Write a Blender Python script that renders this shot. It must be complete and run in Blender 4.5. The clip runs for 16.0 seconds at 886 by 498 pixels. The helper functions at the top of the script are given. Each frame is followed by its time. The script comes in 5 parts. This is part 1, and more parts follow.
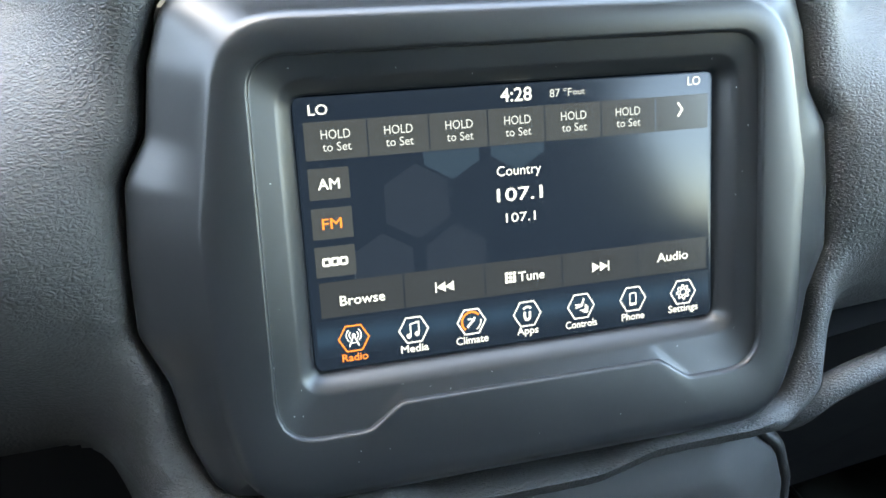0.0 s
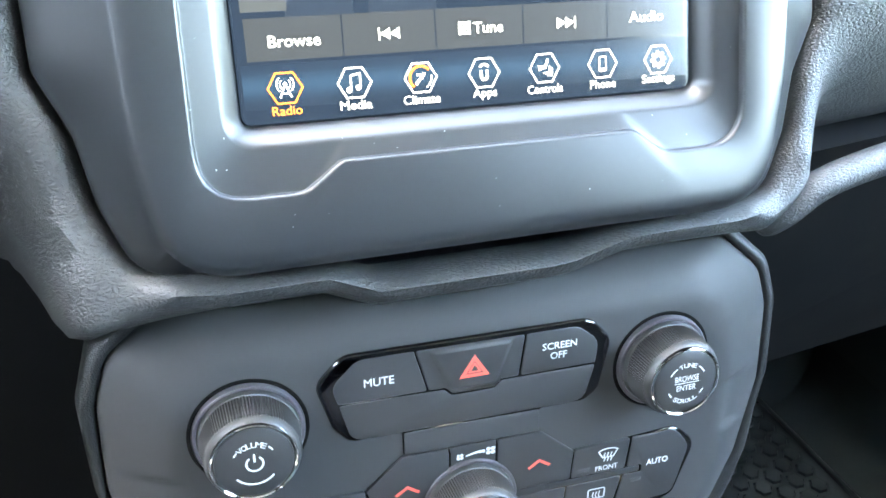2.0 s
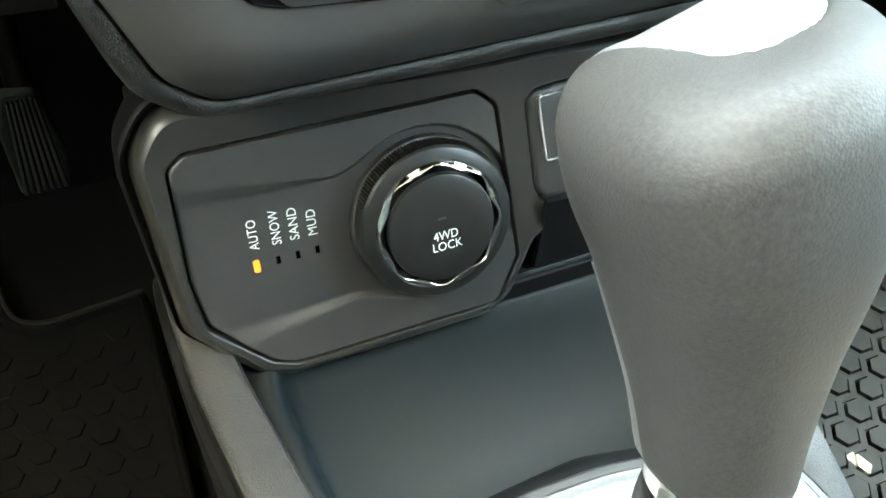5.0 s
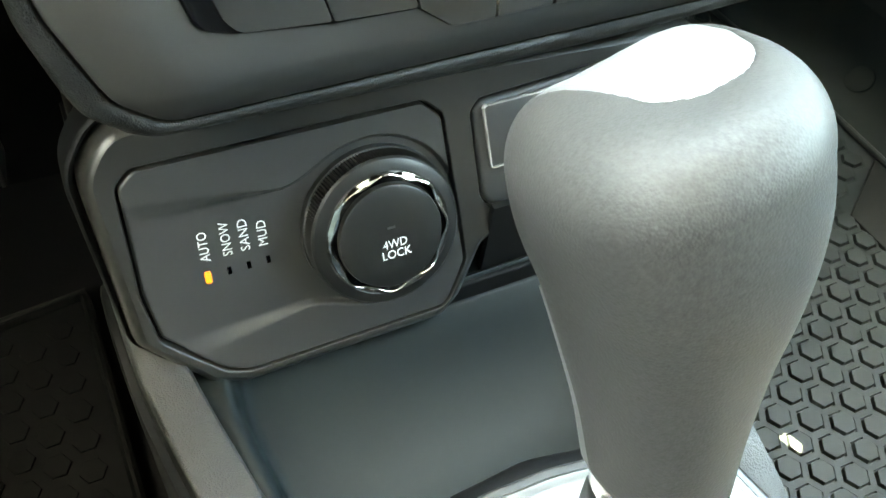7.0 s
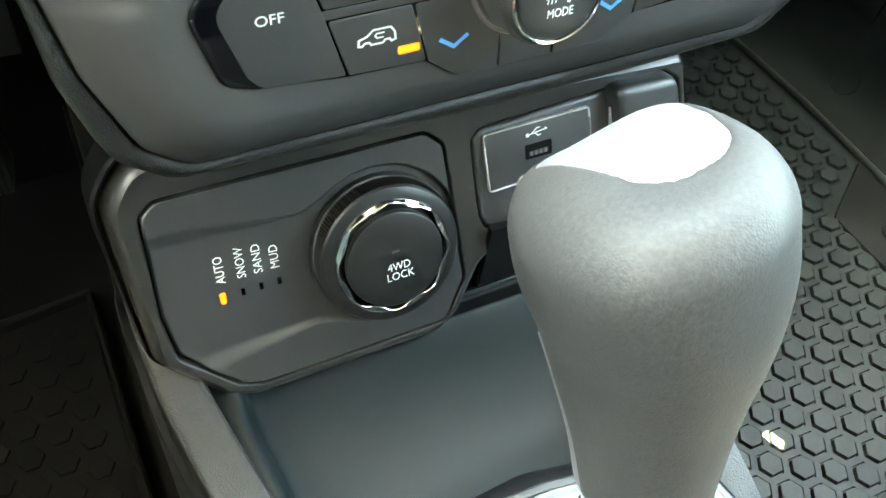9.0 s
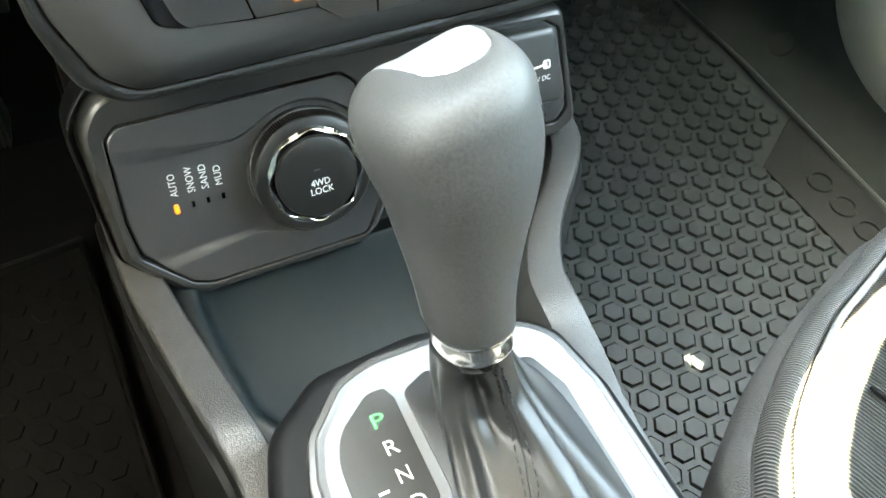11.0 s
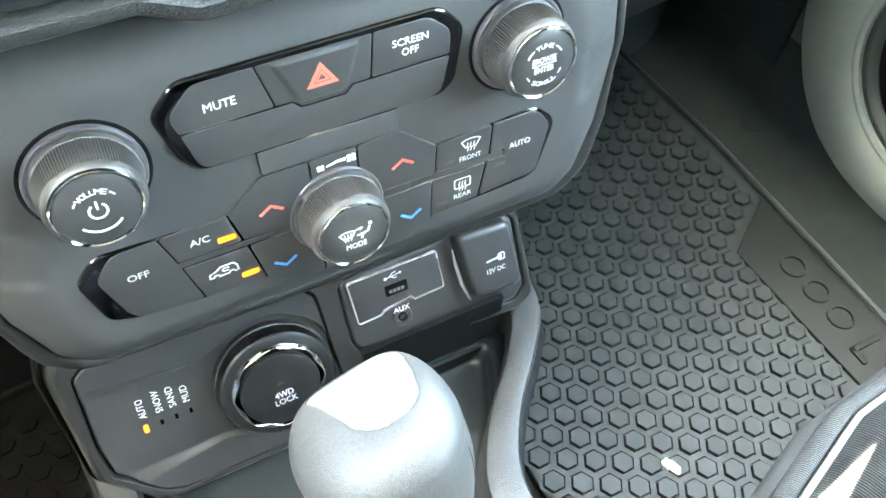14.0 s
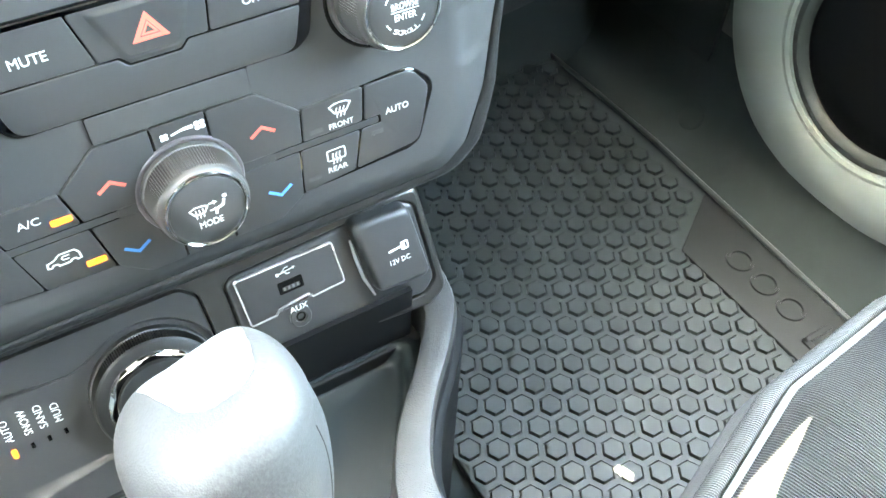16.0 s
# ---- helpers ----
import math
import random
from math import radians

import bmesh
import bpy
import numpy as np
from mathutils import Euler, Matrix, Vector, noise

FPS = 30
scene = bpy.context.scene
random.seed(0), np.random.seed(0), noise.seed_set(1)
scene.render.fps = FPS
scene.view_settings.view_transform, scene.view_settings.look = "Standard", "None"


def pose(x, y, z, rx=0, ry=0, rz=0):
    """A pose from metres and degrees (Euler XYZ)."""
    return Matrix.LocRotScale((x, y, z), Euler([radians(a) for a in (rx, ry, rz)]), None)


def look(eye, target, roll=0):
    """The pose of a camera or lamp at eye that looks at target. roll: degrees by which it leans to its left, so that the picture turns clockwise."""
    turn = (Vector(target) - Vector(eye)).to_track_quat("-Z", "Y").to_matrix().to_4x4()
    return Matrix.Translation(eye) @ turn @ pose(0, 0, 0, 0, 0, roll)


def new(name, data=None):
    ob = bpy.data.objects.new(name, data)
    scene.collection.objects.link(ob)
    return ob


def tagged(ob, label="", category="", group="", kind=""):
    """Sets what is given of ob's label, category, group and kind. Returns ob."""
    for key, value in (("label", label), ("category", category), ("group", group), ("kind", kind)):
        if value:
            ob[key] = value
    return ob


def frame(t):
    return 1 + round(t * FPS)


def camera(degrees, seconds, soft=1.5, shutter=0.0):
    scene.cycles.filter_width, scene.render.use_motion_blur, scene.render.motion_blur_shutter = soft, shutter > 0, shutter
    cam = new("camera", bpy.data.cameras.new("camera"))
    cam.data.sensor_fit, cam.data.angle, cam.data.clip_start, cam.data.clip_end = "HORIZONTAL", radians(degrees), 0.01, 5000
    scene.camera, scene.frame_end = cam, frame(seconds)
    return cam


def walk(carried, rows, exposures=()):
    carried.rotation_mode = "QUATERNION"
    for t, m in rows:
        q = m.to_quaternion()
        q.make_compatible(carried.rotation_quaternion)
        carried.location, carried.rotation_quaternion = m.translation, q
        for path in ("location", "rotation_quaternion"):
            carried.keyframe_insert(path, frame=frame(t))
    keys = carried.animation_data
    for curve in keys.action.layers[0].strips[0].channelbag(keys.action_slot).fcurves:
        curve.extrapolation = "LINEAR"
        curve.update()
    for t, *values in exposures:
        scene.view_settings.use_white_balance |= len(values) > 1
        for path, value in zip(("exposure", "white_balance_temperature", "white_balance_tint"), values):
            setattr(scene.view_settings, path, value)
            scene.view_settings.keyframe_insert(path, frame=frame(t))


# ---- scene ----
cam = camera(53.80, 16.0, soft=1.6)
PATH = [
    (0, (-0.1032, 0.0628, 0.7755), (0.3834, 1.7234, -0.2273), 2.51),
    (0.5, (-0.1057, 0.0635, 0.7736), (0.3791, 1.7227, -0.2323), 2.52),
    (1, (-0.1093, 0.0631, 0.7598), (0.3854, 1.7209, -0.2438), 2.56),
    (1.5, (-0.1060, 0.0543, 0.7416), (0.4074, 1.7121, -0.2525), 2.45),
    (2, (-0.0943, 0.0543, 0.6946), (0.4482, 1.6731, -0.3472), 2.87),
    (2.5, (-0.0868, 0.0603, 0.6553), (0.4302, 1.6146, -0.4921), 2.86),
    (3, (-0.0852, 0.0701, 0.6273), (0.4452, 1.5544, -0.6037), 3.53),
    (3.5, (-0.0850, 0.0753, 0.6098), (0.4491, 1.5221, -0.6635), 3.75),
    (4, (-0.0929, 0.0774, 0.5740), (0.4322, 1.4748, -0.7571), 3.85),
    (4.5, (-0.1206, 0.0819, 0.5411), (0.4115, 1.3522, -0.9092), 4.10),
    (4.7, (-0.1231, 0.0907, 0.5371), (0.4185, 1.3149, -0.9489), 3.53),
    (6.8, (-0.1254, 0.0946, 0.5499), (0.5206, 1.2081, -0.9807), 6.73),
    (7, (-0.1256, 0.0952, 0.5493), (0.5342, 1.2052, -0.9780), 7.04),
    (7.5, (-0.1271, 0.0956, 0.5533), (0.5409, 1.1967, -0.9769), 7.25),
    (8, (-0.1280, 0.0965, 0.5571), (0.5451, 1.1877, -0.9780), 7.67),
    (8.2, (-0.1275, 0.0986, 0.5593), (0.5420, 1.1818, -0.9829), 7.96),
    (10.3, (-0.1394, 0.0717, 0.6100), (0.5258, 1.1343, -0.9484), 7.93),
    (10.5, (-0.1381, 0.0559, 0.6153), (0.5243, 1.1148, -0.9468), 7.82),
    (11, (-0.1266, 0.0155, 0.6178), (0.5168, 1.0634, -0.9596), 7.10),
    (11.5, (-0.1253, -0.0021, 0.6152), (0.4572, 0.9814, -1.0259), 5.63),
    (12, (-0.1285, 0.0031, 0.6407), (0.4133, 0.9509, -1.0350), 4.44),
    (12.5, (-0.1120, 0.0231, 0.6872), (0.4431, 0.9635, -0.9884), 5.10),
    (13, (-0.0998, 0.0419, 0.6952), (0.4617, 0.9611, -0.9899), 5.84),
    (13.5, (-0.0924, 0.0569, 0.7030), (0.4992, 1.0091, -0.9533), 5.25),
    (14, (-0.0800, 0.0719, 0.6922), (0.5596, 1.1150, -0.8899), 4.81),
    (14.5, (-0.0681, 0.0844, 0.6752), (0.5993, 1.1805, -0.8588), 4.57),
    (15, (-0.0625, 0.0876, 0.6614), (0.6177, 1.2097, -0.8480), 4.38),
    (15.5, (-0.0599, 0.0741, 0.6623), (0.6134, 1.1854, -0.8582), 4.23),
    (16, (-0.0466, 0.0541, 0.6534), (0.6773, 1.1271, -0.8712), 3.34),
]
EXPOSURES = [
    (0.0, 5.44, 7750, 1), (1.0, 6.05, 7700, 2), (2.0, 6.95, 7600, 2), (3.0, 7.80, 7250, 2), (3.6, 7.55, 8000, 0), (4.7, 6.85, 10700, -6), (8.0, 6.85, 10500, -10),
    (10.5, 6.95, 10200, -10), (11.5, 6.65, 10500, 0), (12.0, 6.10, 10300, -3), (12.5, 6.45, 10000, -7), (13.0, 6.97, 9450, -6), (14.0, 7.50, 9000, -4), (14.5, 7.83, 8950, -4), (16.0, 7.82, 9000, -3),
]
walk(cam, [(t, look(eye, target, roll)) for t, eye, target, roll in PATH], EXPOSURES)

# ---- world and light ----
world = bpy.data.worlds.new("sky")
scene.world = world
world.use_nodes = True
wn = world.node_tree
sky = wn.nodes.new("ShaderNodeTexSky")
sky.sky_type, sky.sun_disc = "NISHITA", False
SUN_TO = Vector((-0.25, -0.25, 0.935)).normalized()      # the way to the sun: high, from the driver's side
sky.dust_density = 1.7
sky.sun_elevation = math.asin(SUN_TO.z)
sky.sun_rotation = math.atan2(SUN_TO.x, SUN_TO.y)
back = next(n for n in wn.nodes if n.type == "BACKGROUND")
back.inputs["Strength"].default_value = 0.15
wn.links.new(sky.outputs["Color"], back.inputs["Color"])
sun = bpy.data.lights.new("sun", "SUN")
sun.energy, sun.angle, sun.color = 5.0, radians(0.08), (1.0, 0.985, 0.97)
new("sun", sun).matrix_world = Matrix.Translation((0, 0, 3)) @ SUN_TO.to_track_quat("Z", "Y").to_matrix().to_4x4()


# ---- materials ----
def material(name, colour, rough=0.5, metal=0.0, vary=0.15, grain=None, relief=0.3, blotch=40.0, coat=0.0, spec=0.5, wear=0.08):
    """A procedural surface in metres: blotches of tone and gloss at one scale, fine grain with relief at another."""
    m = bpy.data.materials.new(name)
    m.use_nodes = True
    nt = m.node_tree
    p = nt.nodes["Principled BSDF"]
    p.inputs["Metallic"].default_value = metal
    p.inputs["Specular IOR Level"].default_value = spec
    p.inputs["Coat Weight"].default_value = coat
    geo = nt.nodes.new("ShaderNodeNewGeometry")
    big = nt.nodes.new("ShaderNodeTexNoise")
    big.inputs["Scale"].default_value, big.inputs["Detail"].default_value = blotch, 5.0
    nt.links.new(geo.outputs["Position"], big.inputs["Vector"])
    ramp = nt.nodes.new("ShaderNodeMix")
    ramp.data_type = "RGBA"
    lo = [c * (1 - vary) for c in colour]
    hi = [min(1.0, c * (1 + vary)) for c in colour]
    ramp.inputs["A"].default_value, ramp.inputs["B"].default_value = (*lo, 1), (*hi, 1)
    nt.links.new(big.outputs["Fac"], ramp.inputs["Factor"])
    nt.links.new(ramp.outputs["Result"], p.inputs["Base Color"])
    mr = nt.nodes.new("ShaderNodeMapRange")
    mr.inputs["To Min"].default_value, mr.inputs["To Max"].default_value = max(0.02, rough - wear), min(1, rough + wear)
    nt.links.new(big.outputs["Fac"], mr.inputs["Value"])
    nt.links.new(mr.outputs["Result"], p.inputs["Roughness"])
    if grain:
        kind, scale = grain
        if kind == "leather":
            tex = nt.nodes.new("ShaderNodeTexVoronoi")
            tex.feature = "DISTANCE_TO_EDGE"
            tex.inputs["Scale"].default_value, tex.inputs["Randomness"].default_value = scale, 1.0
            warp = nt.nodes.new("ShaderNodeTexNoise")
            warp.inputs["Scale"].default_value, warp.inputs["Detail"].default_value = scale * 0.7, 4.0
            nt.links.new(geo.outputs["Position"], warp.inputs["Vector"])
            add = nt.nodes.new("ShaderNodeVectorMath")
            add.operation = "MULTIPLY_ADD"
            k = 1.3 / scale
            add.inputs[1].default_value = (k, k, k)
            nt.links.new(warp.outputs["Color"], add.inputs[0])
            nt.links.new(geo.outputs["Position"], add.inputs[2])
            stretch = nt.nodes.new("ShaderNodeVectorMath")
            stretch.operation = "MULTIPLY"
            stretch.inputs[1].default_value = (0.5, 1.0, 1.0)
            nt.links.new(add.outputs["Vector"], stretch.inputs[0])
            nt.links.new(stretch.outputs["Vector"], tex.inputs["Vector"])
            cr = nt.nodes.new("ShaderNodeMapRange")
            cr.inputs["From Max"].default_value = 0.34
            cr.interpolation_type = "SMOOTHSTEP"
            nt.links.new(tex.outputs["Distance"], cr.inputs["Value"])
            fine = nt.nodes.new("ShaderNodeTexNoise")
            fine.inputs["Scale"].default_value, fine.inputs["Detail"].default_value = scale * 1.3, 5.0
            nt.links.new(stretch.outputs["Vector"], fine.inputs["Vector"])
            both = nt.nodes.new("ShaderNodeMath")
            both.operation = "MULTIPLY_ADD"
            both.inputs[1].default_value = 1.0
            nt.links.new(fine.outputs["Fac"], both.inputs[0])
            nt.links.new(cr.outputs["Result"], both.inputs[2])
            out = both.outputs["Value"]
        elif kind == "pebble":
            tex = nt.nodes.new("ShaderNodeTexVoronoi")
            tex.feature = "SMOOTH_F1"
            tex.inputs["Scale"].default_value, tex.inputs["Smoothness"].default_value = scale, 0.35
            nt.links.new(geo.outputs["Position"], tex.inputs["Vector"])
            flip = nt.nodes.new("ShaderNodeMath")
            flip.operation = "SUBTRACT"
            flip.inputs[0].default_value = 1.0
            nt.links.new(tex.outputs["Distance"], flip.inputs[1])
            out = flip.outputs["Value"]
        elif kind == "rib":
            tex = nt.nodes.new("ShaderNodeTexWave")
            tex.wave_type, tex.bands_direction, tex.wave_profile = "BANDS", "X", "SIN"
            tex.inputs["Scale"].default_value, tex.inputs["Distortion"].default_value = scale, 0.25
            tex.inputs["Detail"].default_value, tex.inputs["Detail Scale"].default_value = 2.0, 12.0
            turn = nt.nodes.new("ShaderNodeVectorRotate")
            turn.rotation_type = "Z_AXIS"
            turn.inputs["Angle"].default_value = radians(-8)
            nt.links.new(geo.outputs["Position"], turn.inputs["Vector"])
            nt.links.new(turn.outputs["Vector"], tex.inputs["Vector"])
            out = tex.outputs["Fac"]
            yarn = nt.nodes.new("ShaderNodeMapRange")      # pale ridges, dark furrows between the yarns
            yarn.inputs["To Min"].default_value, yarn.inputs["To Max"].default_value = 0.45, 1.5
            nt.links.new(out, yarn.inputs["Value"])
            dye = nt.nodes.new("ShaderNodeVectorMath")
            dye.operation = "SCALE"
            nt.links.new(ramp.outputs["Result"], dye.inputs[0])
            nt.links.new(yarn.outputs["Result"], dye.inputs["Scale"])
            nt.links.new(dye.outputs["Vector"], p.inputs["Base Color"])
        else:
            tex = nt.nodes.new("ShaderNodeTexNoise")
            tex.inputs["Scale"].default_value, tex.inputs["Detail"].default_value = scale, 3.0
            nt.links.new(geo.outputs["Position"], tex.inputs["Vector"])
            out = tex.outputs["Fac"]
        bump = nt.nodes.new("ShaderNodeBump")
        bump.inputs["Strength"].default_value, bump.inputs["Distance"].default_value = relief, 0.5 / scale
        nt.links.new(out, bump.inputs["Height"])
        nt.links.new(bump.outputs["Normal"], p.inputs["Normal"])
    return m


def glow(name, colour, strength, base=(0.02, 0.02, 0.02), rough=0.35, coat=0.0):
    m = bpy.data.materials.new(name)
    m.use_nodes = True
    p = m.node_tree.nodes["Principled BSDF"]
    p.inputs["Base Color"].default_value, p.inputs["Roughness"].default_value = (*base, 1), rough
    p.inputs["Emission Color"].default_value, p.inputs["Emission Strength"].default_value = (*colour, 1), strength
    p.inputs["Coat Weight"].default_value, p.inputs["Coat Roughness"].default_value = coat, 0.16
    return m


def page(name, colour, strength):
    """A field of the lit page, under the same glass as the rest."""
    m = glow(name, colour, strength, (0.004, 0.005, 0.006), 0.20)
    m.node_tree.nodes["Principled BSDF"].inputs["Specular IOR Level"].default_value = 0.3
    return m


LEATHER = material("grained_vinyl", (0.026, 0.027, 0.027), 0.48, grain=("leather", 800), relief=0.42, blotch=18)
SATIN = material("satin_bezel_plastic", (0.0116, 0.013, 0.0143), 0.36, vary=0.08, grain=("fine", 2600), relief=0.10, blotch=25)
PANEL = material("matt_panel_plastic", (0.035, 0.0355, 0.0355), 0.58, spec=0.24, vary=0.08, grain=("fine", 2400), relief=0.12, blotch=30)
BUTTON = material("matt_button_plastic", (0.0225, 0.0229, 0.0232), 0.42, vary=0.08, grain=("fine", 2600), relief=0.08, blotch=60)
FASCIA = material("console_frame_plastic", (0.0150, 0.0147, 0.0140), 0.36, spec=0.42, vary=0.1, grain=("fine", 2400), relief=0.12, blotch=30)
EDGE = material("grained_edge_vinyl", (0.010, 0.0105, 0.0105), 0.46, vary=0.12, grain=("pebble", 1700), relief=0.6, blotch=30, spec=0.42)
LINE = material("bright_outline", (0.62, 0.62, 0.62), 0.25, metal=0.6, vary=0.03)
PLAIN = material("mat_rubber_plain", (0.0058, 0.0074, 0.0078), 0.60, spec=0.3, vary=0.2, grain=("fine", 700), relief=0.25, blotch=14)
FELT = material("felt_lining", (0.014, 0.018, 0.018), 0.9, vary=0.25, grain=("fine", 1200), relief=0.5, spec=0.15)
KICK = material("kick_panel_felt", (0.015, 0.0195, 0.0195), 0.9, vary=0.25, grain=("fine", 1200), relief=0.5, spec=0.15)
GRAIN = material("grained_hard_plastic", (0.027, 0.027, 0.0265), 0.42, vary=0.15, grain=("pebble", 1500), relief=0.55, blotch=35)
# Plastic taken extra dark, its colour standing for shade in the car's hollows.
DARK = material("shaded_hard_plastic", (0.0036, 0.0039, 0.0043), 0.58, grain=("fine", 1500), relief=0.2, blotch=20, spec=0.12)
TRAY = material("tray_rubber", (0.0056, 0.0086, 0.0095), 0.42, spec=0.24, vary=0.12, grain=("fine", 1800), relief=0.15, blotch=25)
GLOSS = material("piano_black", (0.002, 0.002, 0.0025), 0.05, vary=0.05, spec=0.6, wear=0.02)
GAP = material("shadow_gap_plastic", (0.004, 0.004, 0.004), 0.8, spec=0.05)
CHROME = material("chrome", (0.82, 0.80, 0.78), 0.10, metal=1.0, vary=0.03, wear=0.04)
RING = material("satin_mauve_ring", (0.13, 0.12, 0.13), 0.32, metal=0.7, vary=0.06)
SILVER = material("satin_silver_paint", (0.15, 0.15, 0.15), 0.42, metal=0.7, vary=0.04, grain=("fine", 3500), relief=0.05)
KNOB = material("grey_shifter_leather", (0.041, 0.0405, 0.0395), 0.53, vary=0.6, grain=("pebble", 1700), relief=0.2, blotch=850, spec=0.32, wear=0.16)
CAP = material("shifter_button_silver", (0.22, 0.22, 0.225), 0.36, metal=0.35, vary=0.03)
BORDER = material("satin_grey_border", (0.06, 0.06, 0.06), 0.35, metal=0.5, vary=0.05)
BOOT = material("boot_leather", (0.0140, 0.0140, 0.0142), 0.36, vary=0.15, grain=("pebble", 1500), relief=0.13, blotch=30, spec=0.42)
RUBBER = material("mat_rubber", (0.0128, 0.0180, 0.0190), 0.52, vary=0.2, grain=("fine", 900), relief=0.2, blotch=14)
# Carpet blackened so that the driver's footwell shade lies in its colour.
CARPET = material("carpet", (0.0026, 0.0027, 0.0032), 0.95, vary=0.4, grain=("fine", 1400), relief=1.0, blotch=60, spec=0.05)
FABRIC = material("seat_cloth", (0.122, 0.120, 0.115), 0.85, vary=0.2, grain=("rib", 215), relief=2.0, blotch=30, spec=0.2)
CLOTH = material("seat_bolster_cloth", (0.055, 0.055, 0.054), 0.85, vary=0.3, grain=("pebble", 1300), relief=1.0, blotch=40, spec=0.2)
CORD = material("seat_cord", (0.16, 0.16, 0.155), 0.8, vary=0.3, grain=("pebble", 900), relief=0.8, blotch=900, spec=0.2)
BAND = material("seat_edge_cloth", (0.115, 0.115, 0.112), 0.85, vary=0.35, grain=("rib", 260), relief=1.2, blotch=40, spec=0.2)
THREAD = material("stitching_thread", (0.012, 0.012, 0.012), 0.8)
DIAL = material("selector_knob_plastic", (0.0075, 0.0077, 0.0078), 0.40, vary=0.08, grain=("fine", 2600), relief=0.08, blotch=60, spec=0.4)
GRIP = material("knurled_grip_plastic", (0.032, 0.031, 0.030), 0.45, vary=0.1, grain=("fine", 3000), relief=0.3, blotch=80)
KNIT = material("driver_seat_knit", (0.026, 0.029, 0.033), 0.85, vary=0.25, grain=("pebble", 700), relief=0.9, blotch=40, spec=0.2)
LETTERS = material("gear_letter_panel", (0.026, 0.0255, 0.025), 0.55, vary=0.08, grain=("fine", 2600), relief=0.06, spec=0.3)
# Driver's mat taken near black: the footwell shade is put into its colour.
MAT_SHADE = material("driver_mat_shaded", (0.0016, 0.0018, 0.0022), 0.8, vary=0.3, grain=("fine", 1500), relief=0.6, spec=0.05)
# Door plastic made paler: light on the curved housing is in the colour.
HOUSING = material("speaker_housing_lit", (0.23, 0.25, 0.23), 0.45, vary=0.12, spec=0.5, grain=("pebble", 900), relief=0.12, blotch=12)
DOOR = material("door_panel_plastic", (0.035, 0.040, 0.037), 0.45, vary=0.15, grain=("pebble", 700), relief=0.3, blotch=12)
LINER = material("headliner", (0.45, 0.45, 0.43), 0.9, grain=("fine", 1500), relief=0.3)
ASPHALT = material("asphalt", (0.075, 0.073, 0.070), 0.85, vary=0.3, grain=("fine", 90), relief=0.8, blotch=2.0)
WHITE = material("white_print", (0.60, 0.60, 0.59), 0.5, vary=0.04)
RED = material("red_print", (0.72, 0.10, 0.07), 0.45, vary=0.05)
BLUE = material("blue_print", (0.05, 0.27, 0.72), 0.45, vary=0.05)
SMOKE = material("unlit_indicator", (0.035, 0.035, 0.035), 0.4)
GL = 0.045        # what the little lamps give, against the daylight
AMBER = glow("amber_indicator", (1.0, 0.25, 0.015), 0.62 * GL)
GREEN = glow("green_gear_light", (0.06, 0.85, 0.28), 0.6 * GL)
SCREEN = page("screen_glass", (0.010, 0.017, 0.032), GL)
UI_TILE = page("page_tile", (0.048, 0.055, 0.064), GL)
UI_TILE2 = page("page_tile_dark", (0.031, 0.036, 0.044), GL)
UI_HEX = page("page_hexagon", (0.015, 0.023, 0.040), GL)
UI_HEX_LIT = page("page_hexagon_lit", (0.022, 0.040, 0.068), GL)
UI_WHITE = page("page_white", (0.90, 0.96, 1.0), 1.1 * GL)
UI_GREY = page("page_grey", (0.58, 0.63, 0.68), GL)
UI_ORANGE = page("page_orange", (1.0, 0.30, 0.06), 1.0 * GL)


# ---- building helpers ----
HOME = {}


def thing(name, at, label, category, group="", kind=""):
    ob = new(name)
    ob.empty_display_size = 0.02
    ob.location = at
    HOME[ob] = Vector(at)
    return tagged(ob, label, category, group, kind)


def part(name, bm, mat, parent, label="", sharp=38, smooth=True):
    """Links a bmesh, given in world metres, as one mesh under a thing or a part."""
    me = bpy.data.meshes.new(name)
    home = HOME[parent]
    bmesh.ops.recalc_face_normals(bm, faces=bm.faces)
    bmesh.ops.translate(bm, verts=bm.verts, vec=-home)
    for f in bm.faces:
        f.smooth = smooth and len(f.verts) < 5
    bm.to_mesh(me)
    bm.free()
    if smooth:
        me.set_sharp_from_angle(angle=radians(sharp))
    me.materials.append(mat)
    ob = new(name, me)
    ob.parent = parent
    HOME[ob] = home
    return tagged(ob, label)


def plane(origin, tilt):
    """Millimetres on a face turned to the driver (right, up along it, out of it) to metres; tilt: degrees by which it leans back."""
    s, c = math.sin(radians(tilt)), math.cos(radians(tilt))
    m = Matrix(((1, 0, 0, origin[0]), (0, s, -c, origin[1]), (0, c, s, origin[2]), (0, 0, 0, 1)))
    return m @ Matrix.Diagonal((0.001, 0.001, 0.001, 1))


S = Matrix.Translation((0, 0.318, 0.629)) @ Matrix.Rotation(radians(1.5), 4, "Z") @ plane((0, 0, 0), 19) @ Matrix.Translation((0, 1.8, 0))   # touch screen
C0 = plane((0, 0.282, 0.45), 9.6) @ Matrix.Translation((0, 0, -1.5))          # radio and climate controls
C = C0 @ Matrix.Translation((2.2, 1.3, 0)) @ Matrix.Diagonal((1, 0.905, 1, 1))
Q = plane((0, 0.296, 0.309), 23) @ Matrix.Translation((1, 6.2, -2.5)) @ Matrix.Diagonal((0.975, 1, 1, 1))   # terrain selector and sockets
G = Matrix.Translation((0.004, 0.1272, 0.3140)) @ Matrix.Diagonal((0.00097, 0.00099, 0.001, 1))   # gear plate, facing up
